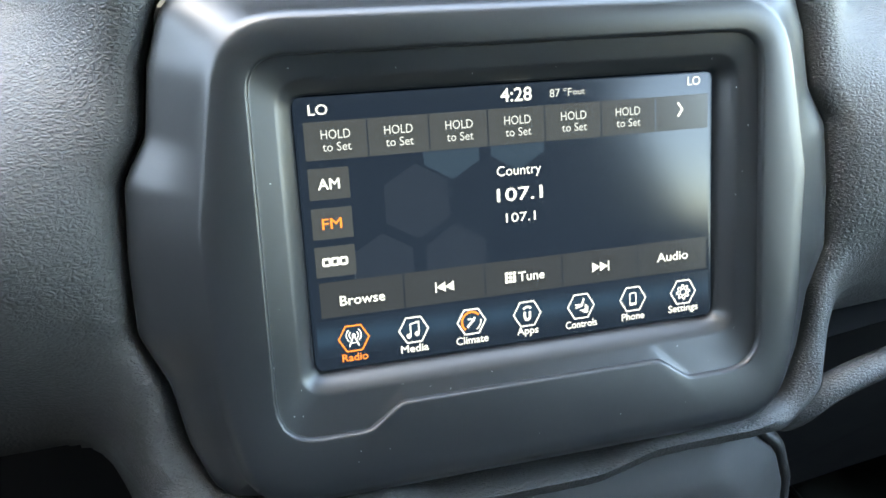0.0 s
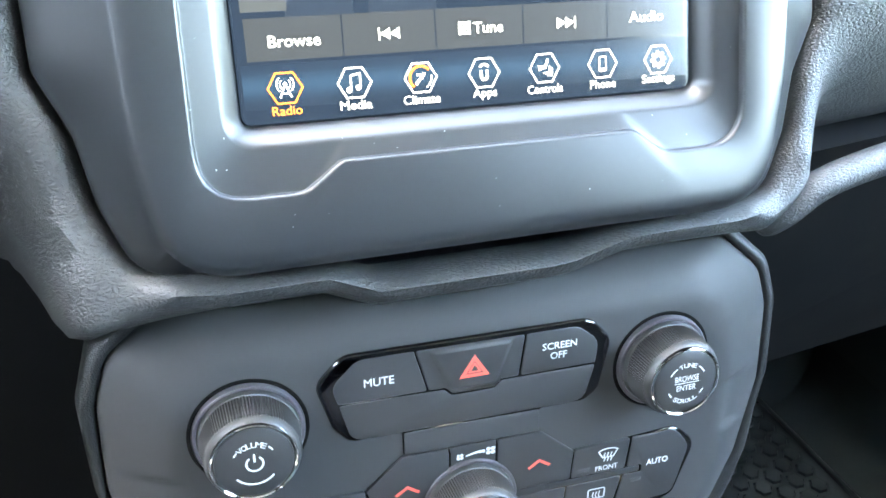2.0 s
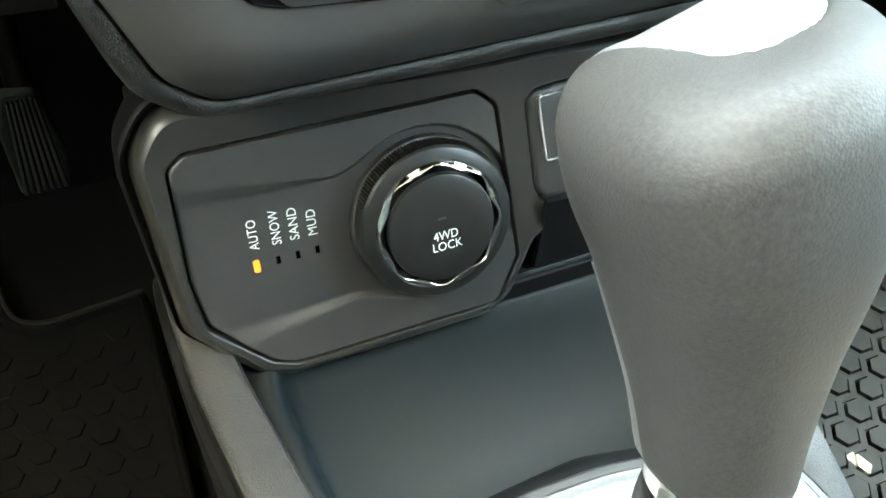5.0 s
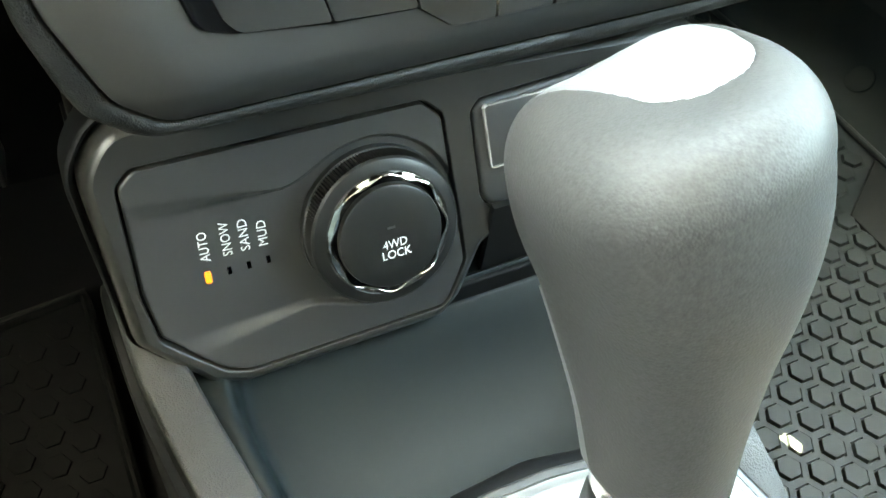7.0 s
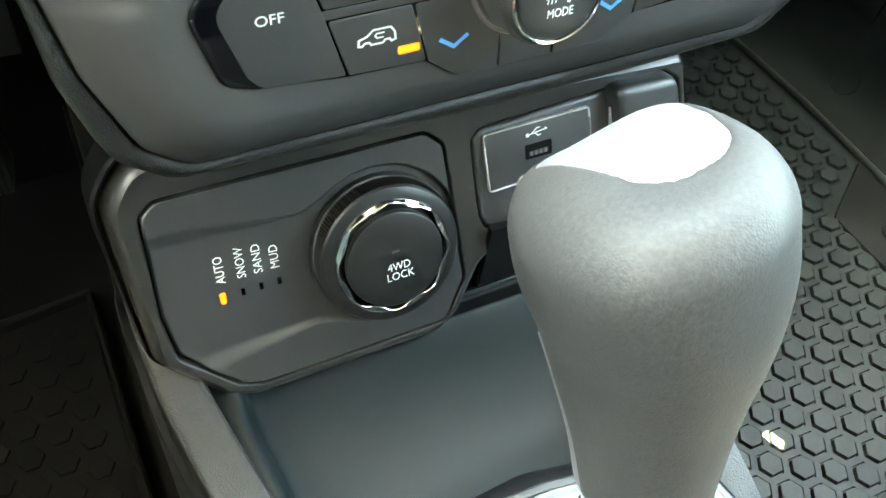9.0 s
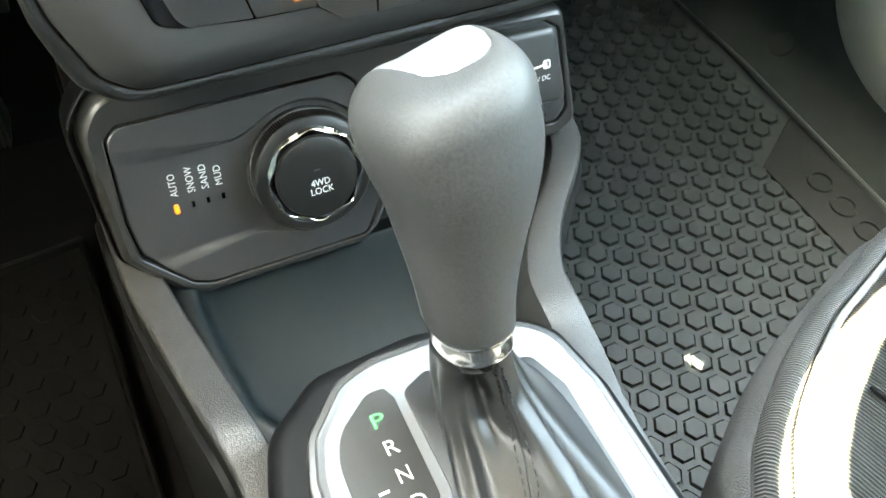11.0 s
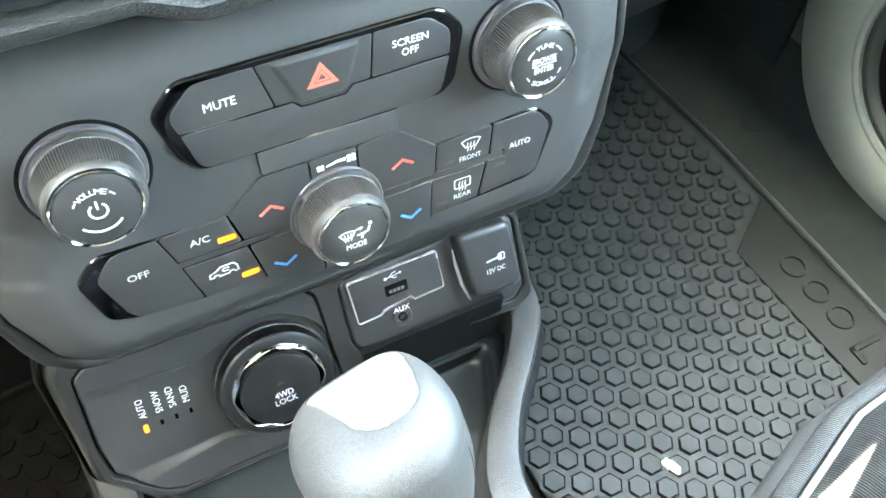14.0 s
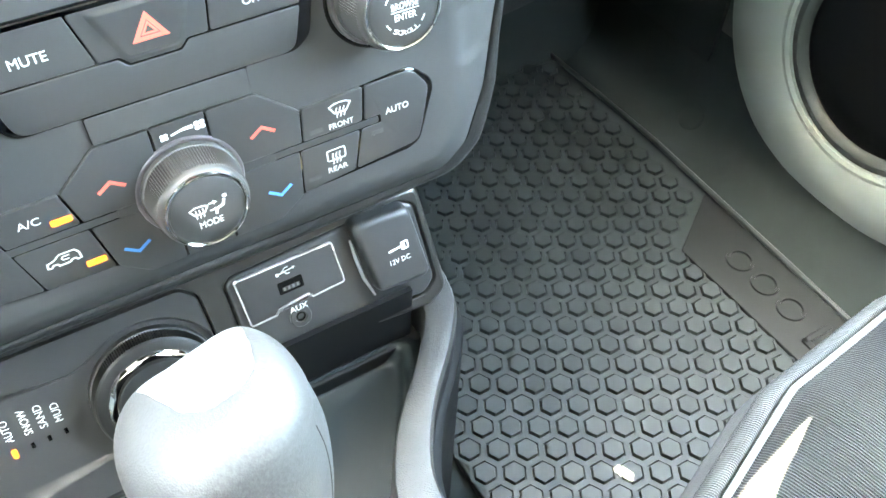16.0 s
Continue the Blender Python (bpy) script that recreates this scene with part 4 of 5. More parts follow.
part("panel_seam", tube(spline([(117, 82, 327.6), (119.5, 70, 329.2), (121.5, 57, 330), (123.5, 44, 330.2), (128, 10, 328.6), (130, -30, 327)], 6), 1.0, MM, 6), GAP, ps, "dark panel seam")
seat("car_seat", [(-112, -420), (-115, 20), (-124, 80), (-136, 117), (-145, 132), (-160, 150), (-201, 173), (-386, 184)], "dark blue-grey knitted cloth driver seat", KNIT)
driver_mat = thing("floor_mat", (-0.4, 0.3, 0.0), "rubber driver floor mat with a raised edge, darkened for footwell shade", "floor mat")
dm = rounded([(-158, 150), (-158, 556, 10), (-236, 546, 26), (-258, 566, 22), (-270, 660, 20), (-620, 660, 30), (-620, 120, 30), (-300, 120)], 20)
part("base", loft([(dm, -11), (dm, 4), (inset(dm, 2), 6), (inset(dm, 4.5), 6), (inset(dm, 7), 1)], MM, True, False, True), MAT_SHADE, driver_mat)
# Rim a little paler than the mat, for the light along its edge.
part("edge_rim", tube(spline([(-160, 553, 5), (-200, 549, 5), (-232, 548, 5), (-251, 559, 5), (-261, 590, 5), (-268, 640, 5)], 5), 2.4, MM, 8), DARK, driver_mat, "raised rubber edge")
# Same hexagons as the passenger mat, in the colour darkened for shade.
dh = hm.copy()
dh.materials[0] = MAT_SHADE
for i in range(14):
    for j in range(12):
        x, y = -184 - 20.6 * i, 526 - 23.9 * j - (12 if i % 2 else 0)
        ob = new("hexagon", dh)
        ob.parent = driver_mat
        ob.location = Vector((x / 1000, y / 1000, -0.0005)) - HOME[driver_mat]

# ---- accelerator ----
pedal = thing("accelerator_pedal", (-0.20, 0.60, 0.10), "black ribbed rubber accelerator pedal", "pedal")
PM = plane((-0.196, 0.562, 0.156), -13)
part("pad", plate(rounded([(-18, -49), (13, -49), (20, -14), (17, 47), (-3, 52), (-13, 18)], 5), -6, 0, 2, PM), RUBBER, pedal)
PEDAL = material("worn_pedal_rubber", (0.030, 0.034, 0.034), 0.5, vary=0.2, grain=("fine", 1200), relief=0.2)
for i in range(7):
    x0, x1 = -15.6 + i * 4.2, -1.2 + i * 2.6
    part("rib", plate(rounded([(x0, -47), (x0 + 2.7, -47), (x1 + 1.9, 46), (x1, 46)], 0.6), 0, 2.4, 0.6, PM), PEDAL, pedal)
part("arm", tube([(-188, 566, 190), (-192, 640, 240), (-192, 800, 330), (-192, 905, 345)], 9, MM, 10), DARK, pedal)

# embossed marks on the mat's plain corner: plain shapes
def torus(cx, cy, r, w, parent):
    part("embossed_ring", lathe([(r + w, 4.3), (r + w - 0.4, 6.6), (r + 0.4, 6.8), (r, 4.3)], 40, MM @ Matrix.Translation((cx, cy, 0)), cap0=False, cap1=False), PLAIN, parent)


logo = [o for o in mat.children if o.name.startswith("logo_plate")][0]
for y in (354, 320, 286):
    torus(507, y, 10.5, 3.4, logo)
part("embossed_bar", plate(box2(488, 250, 524, 256, 2), 4.3, 6.8, 0.5, MM), PLAIN, logo)
part("embossed_bar", plate(box2(488, 236, 494, 256, 2), 4.3, 6.8, 0.5, MM), PLAIN, logo)

structure("trim_kick", quad_slab([(0.6335, 0.555, 0.02), (0.6335, 1.0, 0.02), (0.6335, 1.0, 0.62), (0.6335, 0.555, 0.62)], -0.006), KICK, "dark felt kick panel ahead of the passenger door")
# ---- passenger door: loudspeaker in its round housing ----
speaker = thing("door_loudspeaker", (0.60, 0.36, 0.20), "round loudspeaker housing on the passenger door, paled for the light on it", "loudspeaker")
XM = Matrix.Translation((0.632, 0.36, 0.195)) @ Matrix.Rotation(radians(-90), 4, "Y") @ MM
part("housing", lathe([(206, -12), (201, -4), (194, 4), (184, 12), (170, 19.5), (152, 24.5), (132, 26.5), (117, 25), (113, 23), (109, 24), (105, 22), (103, 15)], 96, XM, cap0=False, cap1=False), HOUSING, speaker, "moulded housing with its light put into the grey")
part("rim", lathe([(105, 14), (103, 20), (96, 22), (91, 19), (89, 14)], 72, XM, cap0=False, cap1=False), DOOR, speaker)
part("grille", lathe([(90, 12), (84, 16), (56, 19), (1, 20)], 72, XM, cap0=False, cap1=False), DARK, speaker, "black grille")
part("floor_stud", lathe([(15, 0), (14, 2), (9, 3), (1, 3)], 32, MM @ Matrix.Translation((598, 530, 15)) @ Matrix.Rotation(radians(-43), 4, "Y")), KICK, thing("floor_fastener", (0.598, 0.53, 0.015), "round black plastic carpet fastener", "fastener"))

# ---- the screen's page ----
screen = part("screen", plate(box2(-76.6, -46.0, 77.4, 46.8, 3), -4, 0, 0.3, S), SCREEN, display, "glossy dark screen showing a radio page")
D1, D2, D3 = 0.10, 0.18, 0.26


def tile(name, x0, y0, x1, y1, mat, d=D1, r=0):
    return part(name, fill(box2(x0, y0, x1, y1, r), d, S), mat, screen, smooth=False)


def hexa(c, r, flat=True, k=1.0):
    o = 0 if flat else 30
    return [Vector((c[0] + r * math.cos(radians(60 * i + o)), c[1] + k * r * math.sin(radians(60 * i + o)))) for i in range(6)]


for c, r in (((-37.5, 9.5), 13), ((-24.5, -12.2), 12.5), ((-24.3, 27.5), 11.5), ((-0.2, 28.5), 11.5), ((-50.5, -12.2), 12)):
    h = [p for p in hexa(c, r, False)]
    h = [Vector((p.x, max(-15.2, min(26.0, p.y)))) for p in h]
    part("background_hexagon", fill(h, 0.05, S), UI_HEX_LIT if c[1] > 20 else UI_HEX, screen, smooth=False)
for k in range(9):
    f = math.exp(-((k - 4.2) / 2.4) ** 2)
    tile("glow_band", -75.5, -41.5 + 1.45 * k, 76, -40.05 + 1.45 * k, page("page_glow_band", (0.010 + 0.008 * f, 0.017 + 0.022 * f, 0.032 + 0.042 * f), GL), 0.05)
edges = [-74.2, -53.0, -31.8, -10.8, 10.4, 32.1, 53.8, 75.6]
for a, b in zip(edges, edges[1:]):
    tile("preset_tile", a + 0.2, 26.2, b - 0.2, 38.8, UI_TILE)
for i in range(6):
    x = -63.6 + 21.25 * i
    letters("HOLD", 3.0, (x, 34.5), S, UI_GREY, screen, "preset_lettering", width=9.8, d=D2)
    letters("to Set", 2.9, (x + 0.2, 30.4), S, UI_GREY, screen, "preset_lettering", width=9.6, d=D2)
part("arrow", stroke([(62.9, 36.2), (64.7, 33.7), (62.9, 31.2)], 0.8, D2, S), UI_WHITE, screen, smooth=False)
letters("LO", 3.3, (-68.8, 42.6), S, UI_WHITE, screen, "temperature_lettering", width=6.3, d=D2, bold=0.01)
letters("LO", 3.1, (69.5, 43.7), S, UI_WHITE, screen, "temperature_lettering", width=5.2, d=D2)
letters("4:28", 4.6, (0, 43.2), S, UI_WHITE, screen, "clock_lettering", width=11.4, d=D2, bold=0.025)
letters("87 \u00b0F", 2.8, (16.7, 42.8), S, UI_GREY, screen, "outside_temperature_lettering", width=8.4, d=D2)
letters("out", 2.2, (23.6, 42.6), S, UI_GREY, screen, "outside_temperature_lettering", width=4.6, d=D2)
for txt, y0, mat, w in (("AM", 18.3, UI_WHITE, 7.2), ("FM", 5.0, UI_ORANGE, 6.6), ("", -8.0, UI_WHITE, 8.4)):
    tile("band_tile", -73.9, y0 - 5.2, -60.2, y0 + 5.3, UI_TILE)
    if txt:
        letters(txt, 3.6, (-67.2, y0), S, mat, screen, "band_lettering", width=w, d=D2, bold=0.008)
    else:
        b = bmesh.new()
        for k in range(3):
            stroke(box2(-71.2 + 2.9 * k, y0 - 1.1, -69.0 + 2.9 * k, y0 + 1.1, 0.4, 2), 0.75, D2, S, b, closed=True)
        part("band_mark", b, mat, screen, smooth=False)
cols = [-73.6, -44.2, -14.5, 15.3, 45.7, 75.2]
for a, b in zip(cols, cols[1:]):
    tile("command_tile", a + 0.2, -27.4, b - 0.2, -15.0, UI_TILE2)
letters("Browse", 3.4, (-58.9, -21.9), S, UI_WHITE, screen, "command_lettering", width=15.6, d=D2, bold=0.008)
letters("Tune", 3.4, (3.2, -21.4), S, UI_WHITE, screen, "command_lettering", width=10.0, d=D2, bold=0.008)
letters("Audio", 3.4, (60.5, -21.0), S, UI_WHITE, screen, "command_lettering", width=13.0, d=D2, bold=0.008)
grid = bmesh.new()
for i in range(3):
    for j in range(3):
        fill(box2(-6.9 + i * 1.45, -23.3 + j * 1.45, -5.75 + i * 1.45, -22.15 + j * 1.45), D2, S, grid)
part("keypad_icon", grid, UI_WHITE, screen, smooth=False)
for sgn, x in ((-1, -29.3), (1, 30.4)):
    b = bmesh.new()
    for k in (-1, 1):
        cx = x + k * 1.55
        fill([(cx - sgn * 1.6, -19.7), (cx - sgn * 1.6, -23.3), (cx + sgn * 1.6, -21.5)], D2, S, b)
    fill(box2(x + sgn * 3.2, -23.4, x + sgn * 3.7, -19.6), D2, S, b)
    part("skip_icon", b, UI_WHITE, screen, smooth=False)
letters("Country", 3.5, (0, 16.6), S, UI_WHITE, screen, "station_lettering", width=16.6, d=D2)
letters("107.1", 4.6, (0, 8.7), S, UI_WHITE, screen, "station_lettering", width=17.0, d=D2, bold=0.022)
letters("107.1", 3.3, (0, 0.4), S, UI_WHITE, screen, "station_lettering", width=11.2, d=D2)
icons = ["Radio", "Media", "Climate", "Apps", "Controls", "Phone", "Settings"]
wid = [9.0, 10.0, 12.0, 8.2, 12.6, 9.4, 12.6]
for i, nm in enumerate(icons):
    cx, cy = -63.0 + 21.33 * i, -35.6
    col = UI_ORANGE if i == 0 else UI_WHITE
    part("icon_frame", stroke(hexa((cx, cy), 5.3, True, 0.98), 0.55, D2, S, closed=True), col, screen, smooth=False)
    letters(nm, 2.7, (cx, -42.3), S, col, screen, "icon_lettering", width=wid[i], d=D2, bold=0.006)
    b = bmesh.new()
    at = lambda x, y: (cx + x, cy + y)
    if i == 0:
        stroke([at(-1.7, -2.8), at(0, 1.2), at(1.7, -2.8)], 0.5, D3, S, b)
        stroke([at(-1.1, -1.6), at(1.1, -1.6)], 0.35, D3, S, b)
        fill(ring2(at(0, 1.2), 0.65, 12), D3, S, b)
        for r in (1.6, 2.6):
            stroke(ring2(at(0, 1.1), r, 8, -50, 50), 0.42, D3, S, b)
            stroke(ring2(at(0, 1.1), r, 8, 130, 230), 0.42, D3, S, b)
    elif i == 1:
        stroke([at(-1.2, -2), at(-1.2, 2.2), at(1.8, 2.8), at(1.8, -1.4)], 0.55, D3, S, b)
        fill(ring2(at(-1.9, -2.1), 0.9, 12), D3, S, b)
        fill(ring2(at(1.1, -1.5), 0.9, 12), D3, S, b)
    elif i == 2:
        stroke([at(-1.7, -2.0), at(-0.4, -0.5), at(0.7, 0.4), at(1.2, 1.5)], 0.9, D3, S, b)
        stroke([at(-1.4, 1.0), at(0.2, 0.9)], 0.6, D3, S, b)
        part("dial_icon", stroke(ring2(at(0, 0), 3.6, 16, 40, 230), 0.8, D3, S), UI_ORANGE, screen, smooth=False)
        stroke(ring2(at(0, 0), 3.5, 10, -60, 10), 0.5, D3, S, b)
    elif i == 3:
        stroke([at(-1.0, 0.9), at(-1.0, -1.3), at(-0.5, -2.1), at(0.5, -2.1), at(1.0, -1.3), at(1.0, 0.9)], 0.9, D3, S, b)
        stroke(ring2(at(0, 0.6), 2.0, 8, 40, 140), 0.8, D3, S, b)
    elif i == 4:
        stroke([at(1.2, 2.9), at(0.2, 0.2), at(-2.2, -0.4)], 0.8, D3, S, b)
        stroke([at(-2.4, 0.8), at(0.3, 0.6)], 0.45, D3, S, b)
        for k in range(3):
            stroke([at(-0.6 + k * 0.8, -1.5 - k * 0.5), at(1.6 + k * 0.5, -1.5 - k * 0.5), at(1.7 + k * 0.5, 0.7 - k * 0.4)], 0.35, D3, S, b)
    elif i == 5:
        stroke(box2(cx - 1.25, cy - 2.3, cx + 1.25, cy + 2.3, 0.4, 2), 0.4, D3, S, b, closed=True)
        stroke([at(-1, -1.7), at(1, -1.7)], 0.5, D3, S, b)
    else:
        teeth = []
        for k in range(32):
            r = 2.75 if k % 4 in (0, 1) else 2.0
            a = 2 * math.pi * k / 32
            teeth.append(Vector(at(r * math.cos(a), r * math.sin(a))))
        stroke(teeth, 0.5, D3, S, b, closed=True)
        stroke(ring2(at(0, 0), 1.3, 16), 0.45, D3, S, b, closed=True)
    part("icon", b, UI_WHITE, screen, smooth=False)
dust = bmesh.new()
rnd = random.Random(4)
for _ in range(70):
    x, y = rnd.uniform(-95, 95), rnd.uniform(-82, 66)
    if abs(x) < 80 and abs(y) < 50:
        continue
    dd = 11.4 if abs(x) > 93 or y < -68 else 9.2
    fill(ring2((x, y), rnd.uniform(0.10, 0.22), 5), dd, S, dust)
tagged(part("dust_specks", dust, WHITE, display, "pale dust specks"), kind="stuff")

# ---- buttons and knobs of the control panel ----
UP = rounded([(-62.7, 46.5, 9), (-52.5, 58, 9), (43.5, 58, 9), (53, 47, 9), (48.5, 23, 8), (42.5, 18, 7), (24, 18, 1), (23.8, 7, 1), (-31, 7, 1), (-31.2, 18, 1), (-51, 18, 7), (-57, 26, 8)], 3)
part("upper_inlay", plate(UP, -1, 1.15, 1.5, C, steps=6), GLOSS, panel, "piano black inlay")
LO_ = rounded([(-103, -16, 9), (-94.5, -5.2, 9), (-44.6, -7.6, 2), (-30.4, 5.4, 4), (23.4, 5.4, 4), (38.0, -8.0, 2), (85.5, -4.2, 9), (96, -15, 9), (87.5, -42, 7), (82, -44.6, 6), (36, -46.8, 2), (25, -55, 4), (-27, -55, 4), (-37.5, -46.8, 2), (-62, -46, 2), (-88, -43, 6), (-97, -40, 7)], 3)
part("lower_inlay", plate(LO_, -1, 1.15, 1.5, C, steps=6), GLOSS, panel, "piano black inlay")


def button(name, pts, r=1.2, d=1.5, label="", mat=BUTTON, gap=0.16):
    return part(name, plate(inset(rounded(pts, r, 4), gap), -0.4, d, 0.4, C), mat, panel, label)


mute = button("mute_button", [(-57, 45, 8), (-47.2, 55.6, 8), (-26.2, 55.6), (-21.3, 36.4), (-54.6, 36.7)])
letters("MUTE", 3.6, (-39.4, 44.7), C, WHITE, mute, width=11, d=1.62, bold=0.012)
hazard = button("hazard_button", [(-26, 55.6), (16.6, 55.6), (14.4, 36.4), (7.4, 36.3, 1), (4.4, 33.2, 1.5), (-11.6, 33.2, 1.5), (-14.6, 36.3, 1), (-21, 36.4)])
HP = rounded([(-22, 55.0), (13, 55.0), (6, 34.4, 4), (-13.4, 34.4, 4)], 1.5)
HC = Vector((-4, 45))
part("pad", loft([([HC + (p - HC) * (1 - 0.045 * g) for p in HP], 1.40 + 1.0 * (g / 5) ** 2 * (3 - 2 * g / 5)) for g in (0, 0.6, 1.2, 2, 3, 4, 5)], C, True, False, True), BUTTON, hazard, sharp=80)
tri = lambda k, c=(-3.6, 44.0): [Vector((c[0] - 5.4 * k, c[1] - 3.4 * k)), Vector((c[0] + 5.4 * k, c[1] - 3.4 * k)), Vector((c[0], c[1] + 5.9 * k))]
part("warning_triangle", stroke(tri(0.86), 1.5, 2.42, C, closed=True), RED, hazard, "red triangle", smooth=False)
part("warning_triangle", stroke(tri(0.40), 0.7, 2.42, C, closed=True), RED, hazard, smooth=False)
soff = button("screen_off_button", [(17, 55.6), (38.2, 55.6, 8), (47, 47.6, 8), (46.2, 36.7), (14.8, 36.4)])
letters("SCREEN", 3.1, (30.6, 48.2), C, WHITE, soff, width=14, d=1.62, bold=0.012)
letters("OFF", 3.1, (30.3, 43.6), C, WHITE, soff, width=6.6, d=1.62, bold=0.012)
button("blank_cover", [(-54.4, 36.2), (-15, 35.9, 1), (-12.2, 32.7, 1.5), (4.8, 32.7, 1.5), (7.6, 35.9, 1), (46.2, 36.2), (42, 18.9, 6), (-50.4, 18.9, 6)])
button("blank_cover", [(-30.9, 18.6), (23.6, 18.6), (23.6, 7.2), (-30.8, 7.2)], d=1.4, mat=PANEL, gap=0.2)

off = button("off_button", [(-96.3, -17, 8), (-88.8, -6.6, 8), (-72.3, -6.6), (-67.6, -22), (-61.8, -44.9), (-86.5, -42.6, 5), (-90, -38, 6)])
letters("OFF", 3.2, (-82, -20.8), C, WHITE, off, width=7.8, d=1.62, bold=0.012)
ac = button("air_conditioning_button", [(-71.9, -6.6), (-46.6, -6.6), (-42.9, -21.6), (-67.4, -21.6)])
letters("A/C", 3.2, (-58, -13.9), C, WHITE, ac, width=7.4, d=1.62, bold=0.01)
part("indicator", plate(box2(-51.8, -18.6, -44.9, -16.0, 0.5), 1.4, 1.75, 0.15, C), AMBER, ac, "lit amber indicator")
rc = button("recirculation_button", [(-66.7, -25.2), (-41.6, -25.2), (-37.2, -46.0), (-61.4, -45.0)])
part("indicator", plate(box2(-46.3, -41.2, -39.6, -38.6, 0.5), 1.4, 1.75, 0.15, C), AMBER, rc, "lit amber indicator")
car = bmesh.new()
stroke([(-58.2, -35.6), (-58.0, -33.6), (-55.6, -32.8), (-53.6, -31.0), (-48.4, -31.0), (-47.2, -32.8), (-47.0, -35.4), (-48.2, -35.8), (-48.8, -34.9), (-50.2, -34.9), (-50.8, -35.8), (-54.4, -35.8), (-55.0, -34.9), (-56.4, -34.9), (-57.0, -35.8)], 0.62, 1.62, C, car, closed=True)
stroke([(-50.3, -32.4), (-52.6, -32.4), (-53.1, -33.1), (-52.6, -33.9), (-50.6, -33.9)], 0.5, 1.62, C, car)
part("car_icon", car, WHITE, rc, smooth=False)
part("slot_bar", plate(box2(-73.6, -25.1, -30.4, -21.7, 0.9), -0.4, 1.25, 0.4, C), BUTTON, panel)
part("slot_bar", plate(box2(26.4, -25.1, 69.8, -21.7, 0.9), -0.4, 1.25, 0.4, C), BUTTON, panel)
for x0, x1 in ((-31.0, -10.0), (5.0, 27.0)):
    part("slot_filler", plate(box2(x0, -25.3, x1, -21.5, 0.2), -0.4, 1.36, 0.1, C), BUTTON, panel)


def chevron(x, y, up, mat, parent):
    s = 1 if up else -1
    part("chevron", stroke([(x - 4.6, y - 1.6 * s), (x, y + 1.8 * s), (x + 4.6, y - 1.6 * s)], 1.35, 1.62, C), mat, parent, "red chevron" if up else "blue chevron", smooth=False)


ul = button("temperature_up_button", [(-46.0, -6.8, 1), (-31.4, 6.9, 4), (-13.3, 6.9), (-13.3, -21.6), (-42.3, -21.6)])
ur = button("temperature_up_button", [(6.4, 6.9), (24.4, 6.9, 4), (39.2, -6.8, 1), (38.0, -21.6), (6.4, -21.6)])
dl = button("temperature_down_button", [(-41.0, -25.2), (-13.3, -25.2), (-13.3, -54.6), (-27, -54.6, 4), (-36.8, -46.4, 2)])
dr = button("temperature_down_button", [(6.4, -25.2), (36.4, -25.2), (35.2, -46.4, 2), (24.6, -54.6, 4), (6.4, -54.6)])
chevron(-30, -10.4, True, RED, ul)
chevron(24.2, -9.8, True, RED, ur)
chevron(-28.6, -41, False, BLUE, dl)
chevron(26.2, -40.4, False, BLUE, dr)
fan = button("fan_cover", [(-12.9, 6.9), (6.0, 6.9), (6.0, -54.6), (-12.9, -54.6)], d=1.2)
fb = bmesh.new()
for cx, cy, k in ((-8.9, 1.4, 0.85), (3.6, 2.0, 1.15)):
    for q in range(4):
        a = radians(45 + 90 * q)
        fill(ring2((cx + 1.15 * k * math.cos(a), cy + 1.15 * k * math.sin(a)), 0.85 * k, 10), 1.32, C, fb)
fill([(-6.6, 1.0), (-6.6, 1.7), (-2, 3.0), (1.2, 3.1), (1.2, 1.6), (-2.4, 1.8)], 1.32, C, fb)
part("fan_icon", fb, WHITE, fan, smooth=False)
fd = button("front_defrost_button", [(39.6, -6.4), (64.7, -5.8), (62.9, -21.6), (38.4, -21.6)])
rd = button("rear_defrost_button", [(36.8, -25.2), (61.6, -25.2), (57.6, -44.0), (35.4, -46.2)])
au = button("auto_button", [(65.3, -5.8), (85.4, -5.4, 8), (92.7, -15.6, 8), (86.6, -41.3, 6), (58.3, -44.0), (62.4, -25.2), (70.6, -25.2, 0.5), (70.6, -21.6, 0.5), (63.7, -21.6)])
letters("FRONT", 2.5, (54.3, -18.9), C, WHITE, fd, width=10, d=1.62, bold=0.012)
letters("REAR", 2.5, (50.4, -39.4), C, WHITE, rd, width=8.2, d=1.62, bold=0.012)
letters("AUTO", 3.0, (77.8, -20.9), C, WHITE, au, width=10, d=1.62, bold=0.01)
wv = lambda x, y, h, b: stroke([(x, y), (x + 0.45, y + h * 0.33), (x - 0.1, y + h * 0.66), (x + 0.4, y + h)], 0.5, 1.62, C, b)
b = bmesh.new()
stroke([(50.3, -10.0), (52.0, -9.1), (54.6, -8.8), (57.2, -9.1), (58.9, -10.0), (57.0, -13.4), (52.2, -13.4)], 0.6, 1.62, C, b, closed=True)
for k in range(3):
    wv(52.9 + 1.5 * k, -15.6, 4.6, b)
part("defrost_icon", b, WHITE, fd, smooth=False)
b = bmesh.new()
stroke(box2(46.7, -35.0, 54.1, -29.9, 0.8, 2), 0.6, 1.62, C, b, closed=True)
for k in range(3):
    wv(48.8 + 1.4 * k, -36.9, 5.4, b)
part("defrost_icon", b, WHITE, rd, smooth=False)
for x, y, par in ((44.0, -18.6, fd), (40.4, -40.6, rd), (68.4, -29.2, au)):
    part("indicator", plate(box2(x - 2.6, y - 1.0, x + 2.6, y + 1.0, 0.4), 1.35, 1.62, 0.1, C), SMOKE, par, "unlit indicator")


